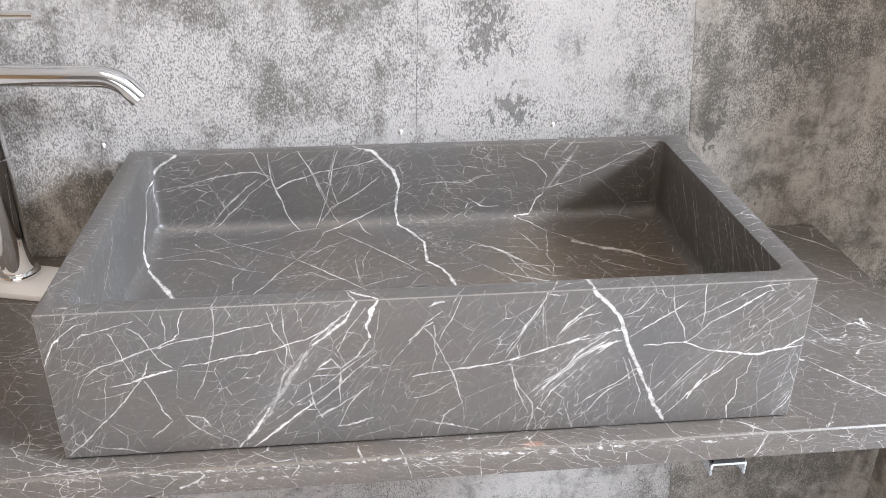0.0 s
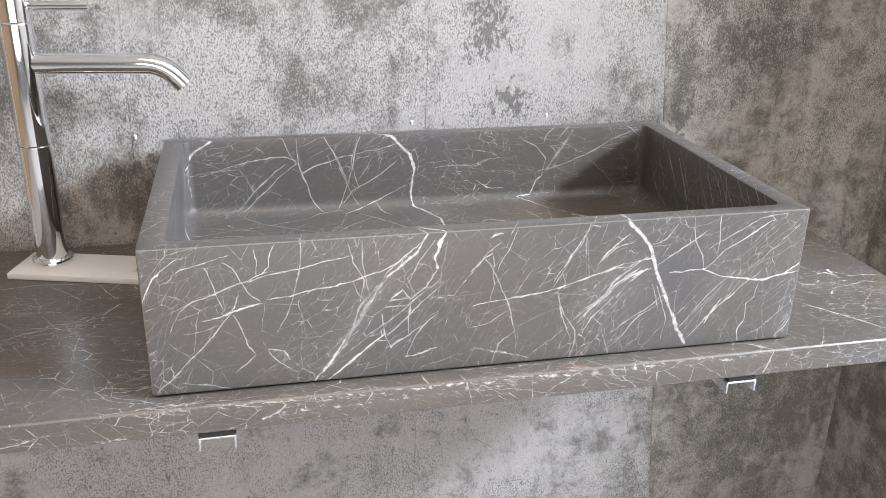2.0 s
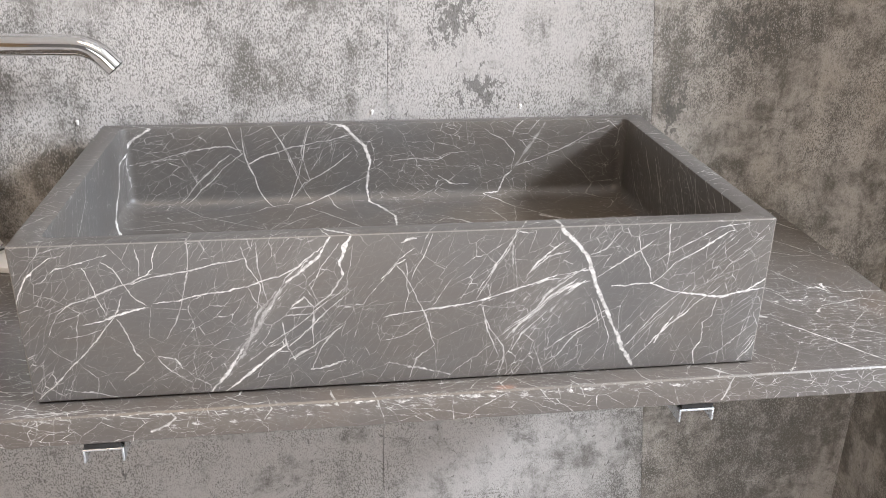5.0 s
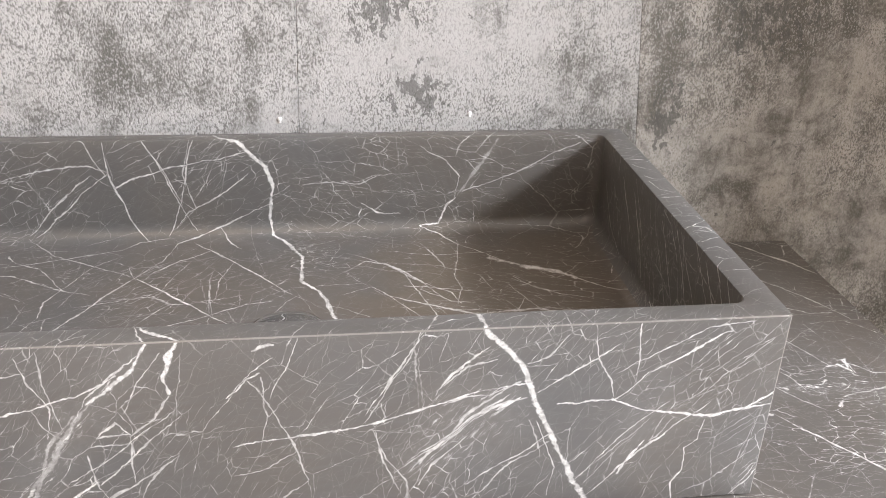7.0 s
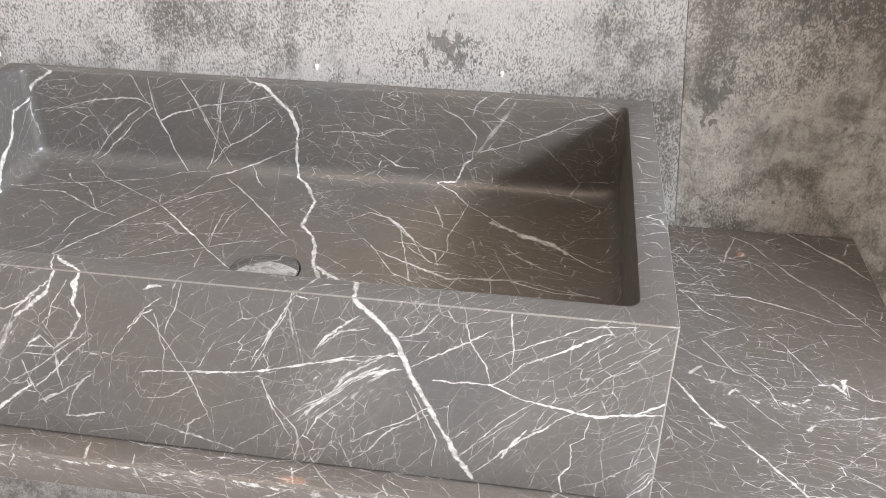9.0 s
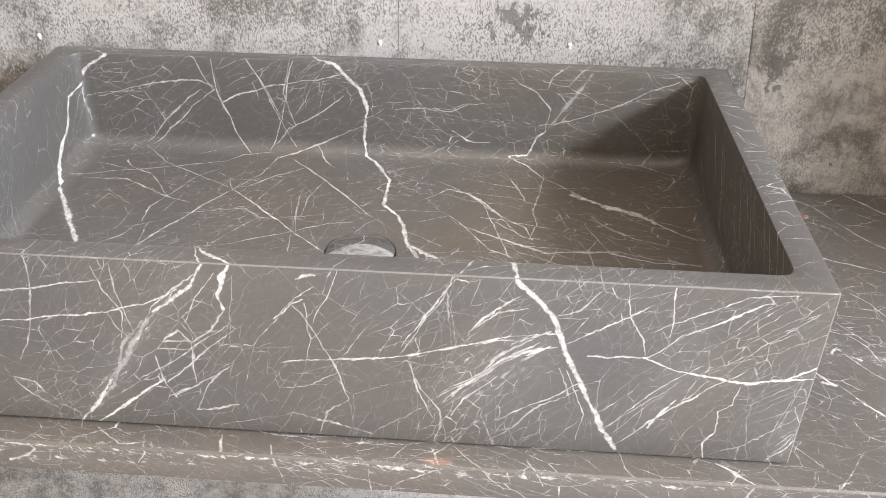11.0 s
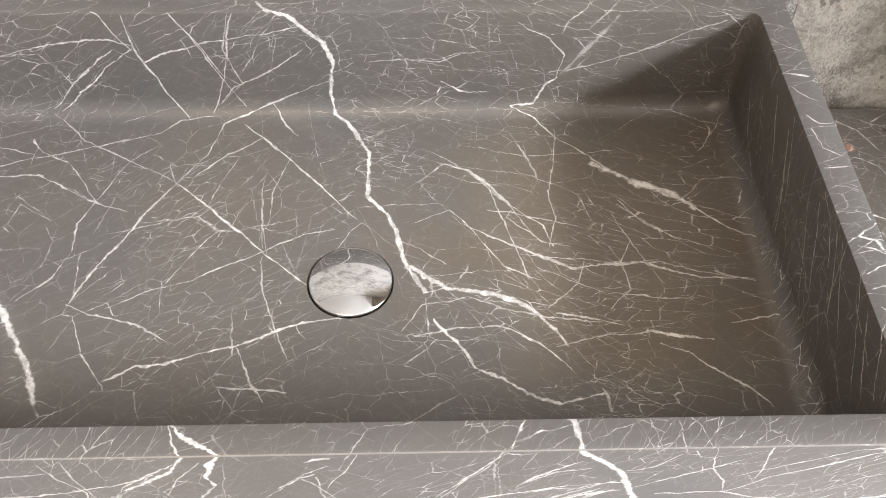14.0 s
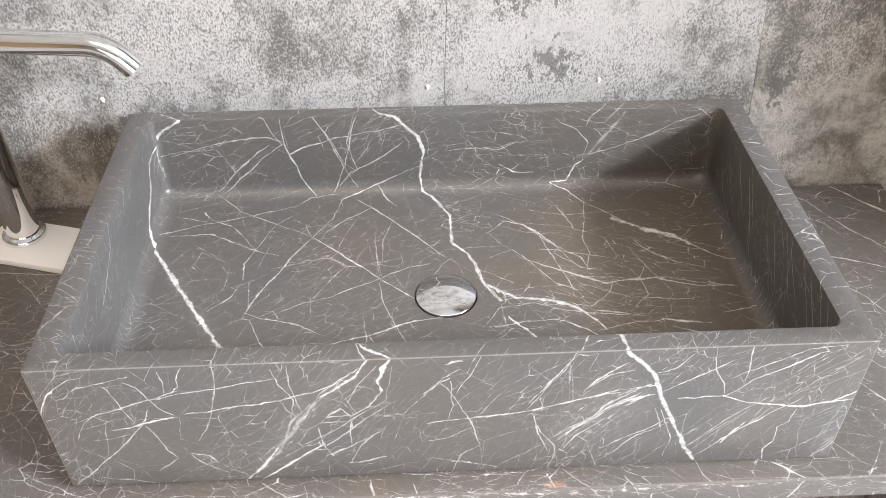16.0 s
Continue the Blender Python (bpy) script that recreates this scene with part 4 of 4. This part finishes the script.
def basin_body():
    bm = bmesh.new()
    rows = []

    def ring(pts, z):
        rows.append([bm.verts.new((p.x, p.y, z(p) if callable(z) else z)) for p in pts])

    inner = lambda g, r: ring_points(-LONG + EDGE + g, LONG - EDGE - g, 0.0185 + g, 0.3705 - g, r)
    low = lambda p: BASE - 0.0016 * (p.x + LONG) / (2 * LONG)
    outer = lambda g: ring_points(-LONG + g, LONG - g, g, DEEP - g, 0.0018)
    ring(ring_points(-LONG + 0.012, LONG - 0.012, 0.012, DEEP - 0.012, 0.003), TOP + 0.0003)
    ring(ring_points(-LONG + 0.012, LONG - 0.012, 0.012, DEEP - 0.012, 0.003), lambda p: low(p))
    ring(outer(0.0012), low)
    ring(outer(0.0), lambda p: low(p) + 0.0012)
    ring(outer(0.0), RIM - 0.0016)
    ring(outer(0.0005), RIM - 0.0005)
    ring(outer(0.0016), RIM)
    ring(inner(-0.0012, 0.011), RIM)
    ring(inner(-0.0003, 0.010), RIM - 0.0004)
    ring(inner(0.0, 0.010), RIM - 0.0014)
    FL = 0.850
    for k in range(3):
        ring(inner(-0.002 * k / 3, 0.012), RIM - 0.0014 - (RIM - FL - 0.0204) * (k + 1) / 3)
    for k in range(1, 9):
        a = radians(90 * k / 8)
        ring(inner(-0.002 + 0.019 * (1 - math.cos(a)), 0.012 + 0.008 * k / 8), FL + 0.019 * (1 - math.sin(a)))
    edge = inner(0.017, 0.020)
    circle = []
    for p in edge:
        d = (p - DRAIN)
        circle.append(DRAIN + d.normalized() * 0.0335)
    for k in range(1, 9):
        f = k / 8
        ring([a.lerp(b, f) for a, b in zip(edge, circle)], FL - 0.0075 * f)
    ring([DRAIN + (c - DRAIN) * 0.985 for c in circle], FL - 0.0085)
    ring([DRAIN + (c - DRAIN) * 0.985 for c in circle], FL - 0.030)
    for lower, upper in zip(rows, rows[1:]):
        n = len(lower)
        for k in range(n):
            bm.faces.new((lower[k], lower[(k + 1) % n], upper[(k + 1) % n], upper[k]))
    bm.faces.new(rows[0])
    bm.faces.new(rows[-1])
    bmesh.ops.recalc_face_normals(bm, faces=bm.faces)
    for f in bm.faces:
        c, n = f.calc_center_median(), f.normal
        side = 2 if c.x < 0 else 3
        within = abs(c.x) < LONG - EDGE + 0.0055 and 0.0135 < c.y < 0.3762 and c.z < RIM - 0.0003
        if within:
            f.material_index = side if abs(n.x) > 0.6 else 1
        elif n.z > 0.5:
            f.material_index = side if abs(c.x) > LONG - EDGE else (0 if c.y < 0.1 else 1)
        elif abs(n.x) > 0.9:
            f.material_index = side
        # chamfers take the paler stone that paints in their highlight
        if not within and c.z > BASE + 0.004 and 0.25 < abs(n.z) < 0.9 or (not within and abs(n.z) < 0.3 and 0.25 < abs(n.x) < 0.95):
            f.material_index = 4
        if c.x > 0 and f.material_index in (0, 1):
            f.material_index += 5
    return bm


basin = empty("washbasin", "rectangular honed dark grey marble washbasin with white veins on the countertop", "washbasin")
part("bowl", basin_body(), [marble_front, marble_bowl, marble_left, marble_right, marble_edge_glint, marble_front_end, marble_bowl_end], basin)
dome = [(0.0312, -0.004), (0.0320, -0.0015), (0.0321, 0.0), (0.0318, 0.0006)]
dome += [(0.0316 * math.cos(radians(k)), 0.0008 + 0.0072 * (1 - math.cos(radians(k)) ** 2)) for k in range(8, 89, 8)]
part("drain_cap", lathe(dome, (DRAIN.x, DRAIN.y, 0.8432), 72), chrome, basin, "mirror-polished chrome push drain cap")
part("drain_seat", lathe([(0.0328, -0.014), (0.0328, -0.0045), (0.0300, -0.0045), (0.0300, -0.014)], (DRAIN.x, DRAIN.y, 0.8432), 64), black_gap, basin)

# ---- the tile plate and the tap ----
PLATE = 0.8055
tile = empty("tile_plate", "white glazed tile offcut lying on the marble countertop", "tile")
bm = block((-0.0915, -0.037, 0.0), (0.0915, 0.037, PLATE - TOP), 0.0015, 2)
slab = part("slab", bm, white_glaze, tile)
tile.matrix_basis = pose(-0.456, 0.339, TOP + 0.0002, 0, 0, -16)

TAP = Vector((-0.503, 0.362))


def mixer_tap():
    top = empty("basin_mixer_tap", "tall polished chrome basin mixer tap standing on a white tile", "tap")
    x, y = TAP
    part("flange", lathe([(0.0245, 0.0), (0.0255, 0.0008), (0.0255, 0.0055), (0.0248, 0.0068), (0.0205, 0.0080), (0.0195, 0.0085)], (x, y, PLATE + 0.0004)), chrome, top)
    part("lower_body", lathe([(0.0195, 0.008), (0.0195, 0.0085), (0.0195, 0.1576), (0.0195, 0.1581), (0.0192, 0.1588)], (x, y, PLATE)), chrome, top)
    part("joint", lathe([(0.0188, 0.1584), (0.0188, 0.1600)], (x, y, PLATE)), black_gap, top)
    part("upper_body", lathe([(0.0192, 0.1596), (0.0195, 0.1603), (0.0195, 0.1608), (0.0195, 0.3070), (0.0195, 0.3075), (0.0191, 0.3084)], (x, y, PLATE)), chrome, top)
    cap = part("cartridge_cap", lathe([(0.0184, 0.3082), (0.0190, 0.3095), (0.0195, 0.3102), (0.0195, 0.3107), (0.0195, 0.3455), (0.0195, 0.3460), (0.0185, 0.3480), (0.002, 0.3490)], (x, y, PLATE)), chrome, top)
    z, far = 1.065, Vector((0.193, -0.022))
    d = far.normalized()
    path = [(x + d.x * s, y + d.y * s, z) for s in (0.012, 0.05, 0.10, 0.145)]
    for k in range(1, 9):
        a = radians(48 * k / 8)
        s = 0.145 + 0.048 * math.sin(a)
        path.append((x + d.x * s, y + d.y * s, z - 0.048 * (1 - math.cos(a))))
    e, a = Vector(path[-1]), radians(48)
    path.append(tuple(e + Vector((d.x * math.cos(a), d.y * math.cos(a), -math.sin(a))) * 0.014))
    part("spout", pipe(path, 0.0128, wall=0.0018), chrome, top)
    lever = part("lever", pipe([(x + d.x * s, y + d.y * s, 1.133) for s in (0.015, 0.04, 0.086)], 0.0055), chrome, cap)
    return top


mixer_tap()

# ---- small things on the wall and the tile ----
def wall_clip(x, z):
    bm = lathe([(0.0022, 0.0), (0.0024, 0.0010), (0.0019, 0.0022), (0.0008, 0.0028)], (x, WALL_Y + 0.0002, z), 16, axis=(0, -1, 0))
    block((x - 0.0014, WALL_Y - 0.0012, z - 0.0045), (x + 0.0014, WALL_Y + 0.0002, z - 0.001), 0.0004, 1, bm)
    return tagged(part("wall_clip", bm, white_glaze), "tiny white plastic clip stuck on the concrete-look wall", "clip", "clips on the wall")


for x, z in ((-0.391, 0.952), (-0.010, 0.958), (0.194, 0.962)):
    wall_clip(x, z)

tag = empty("price_tag", "small paper tag with red marks lying on the white tile", "tag")
tag_sheet = part("sheet", block((-0.011, -0.0065, 0.0), (0.011, 0.0065, 0.0006), 0.0002, 1), paper, tag)
for x0, x1, y0, y1 in ((-0.008, -0.001, -0.004, -0.0015), (0.001, 0.008, -0.004, -0.002), (-0.007, 0.006, 0.001, 0.003)):
    part("mark", block((x0, y0, 0.0007), (x1, y1, 0.0010)), tag_ink, tag)
tag.matrix_basis = pose(-0.388, 0.312, PLATE + 0.0006, 0, 0, 52)

# ---- the wall panels ----
def panel(x0, x1, lean0, lean1, mat):
    """One upright panel; its edges lean by so much for each metre of height."""
    bm = block((x0 + 0.0002, WALL_Y, 0.0), (x1 - 0.0002, 0.4405, 2.78), 0.0004, 1)
    for v in bm.verts:
        f = (v.co.x - x0) / (x1 - x0)
        v.co.x += (lean0 * (1 - f) + lean1 * f) * (v.co.z - 0.96)
    return part("panel", bm, mat, wall, smooth=False)


SLANT = -0.085
for x0, x1, lean0, lean1, mat in (
    (-1.585, -1.190, 0, 0, panel_grey), (-1.190, -0.795, 0, 0, panel_grey), (-0.795, -0.396, 0, 0.012, panel_grey), (-0.396, 0.010, 0.012, 0.02, panel_grey),
    (0.010, 0.383, 0.02, SLANT, panel_grey), (0.383, 0.785, SLANT, -0.05, panel_brown), (0.785, 1.180, -0.05, 0, panel_dark), (1.180, 1.575, 0, 0, panel_dark)):
    panel(x0, x1, lean0, lean1, mat)
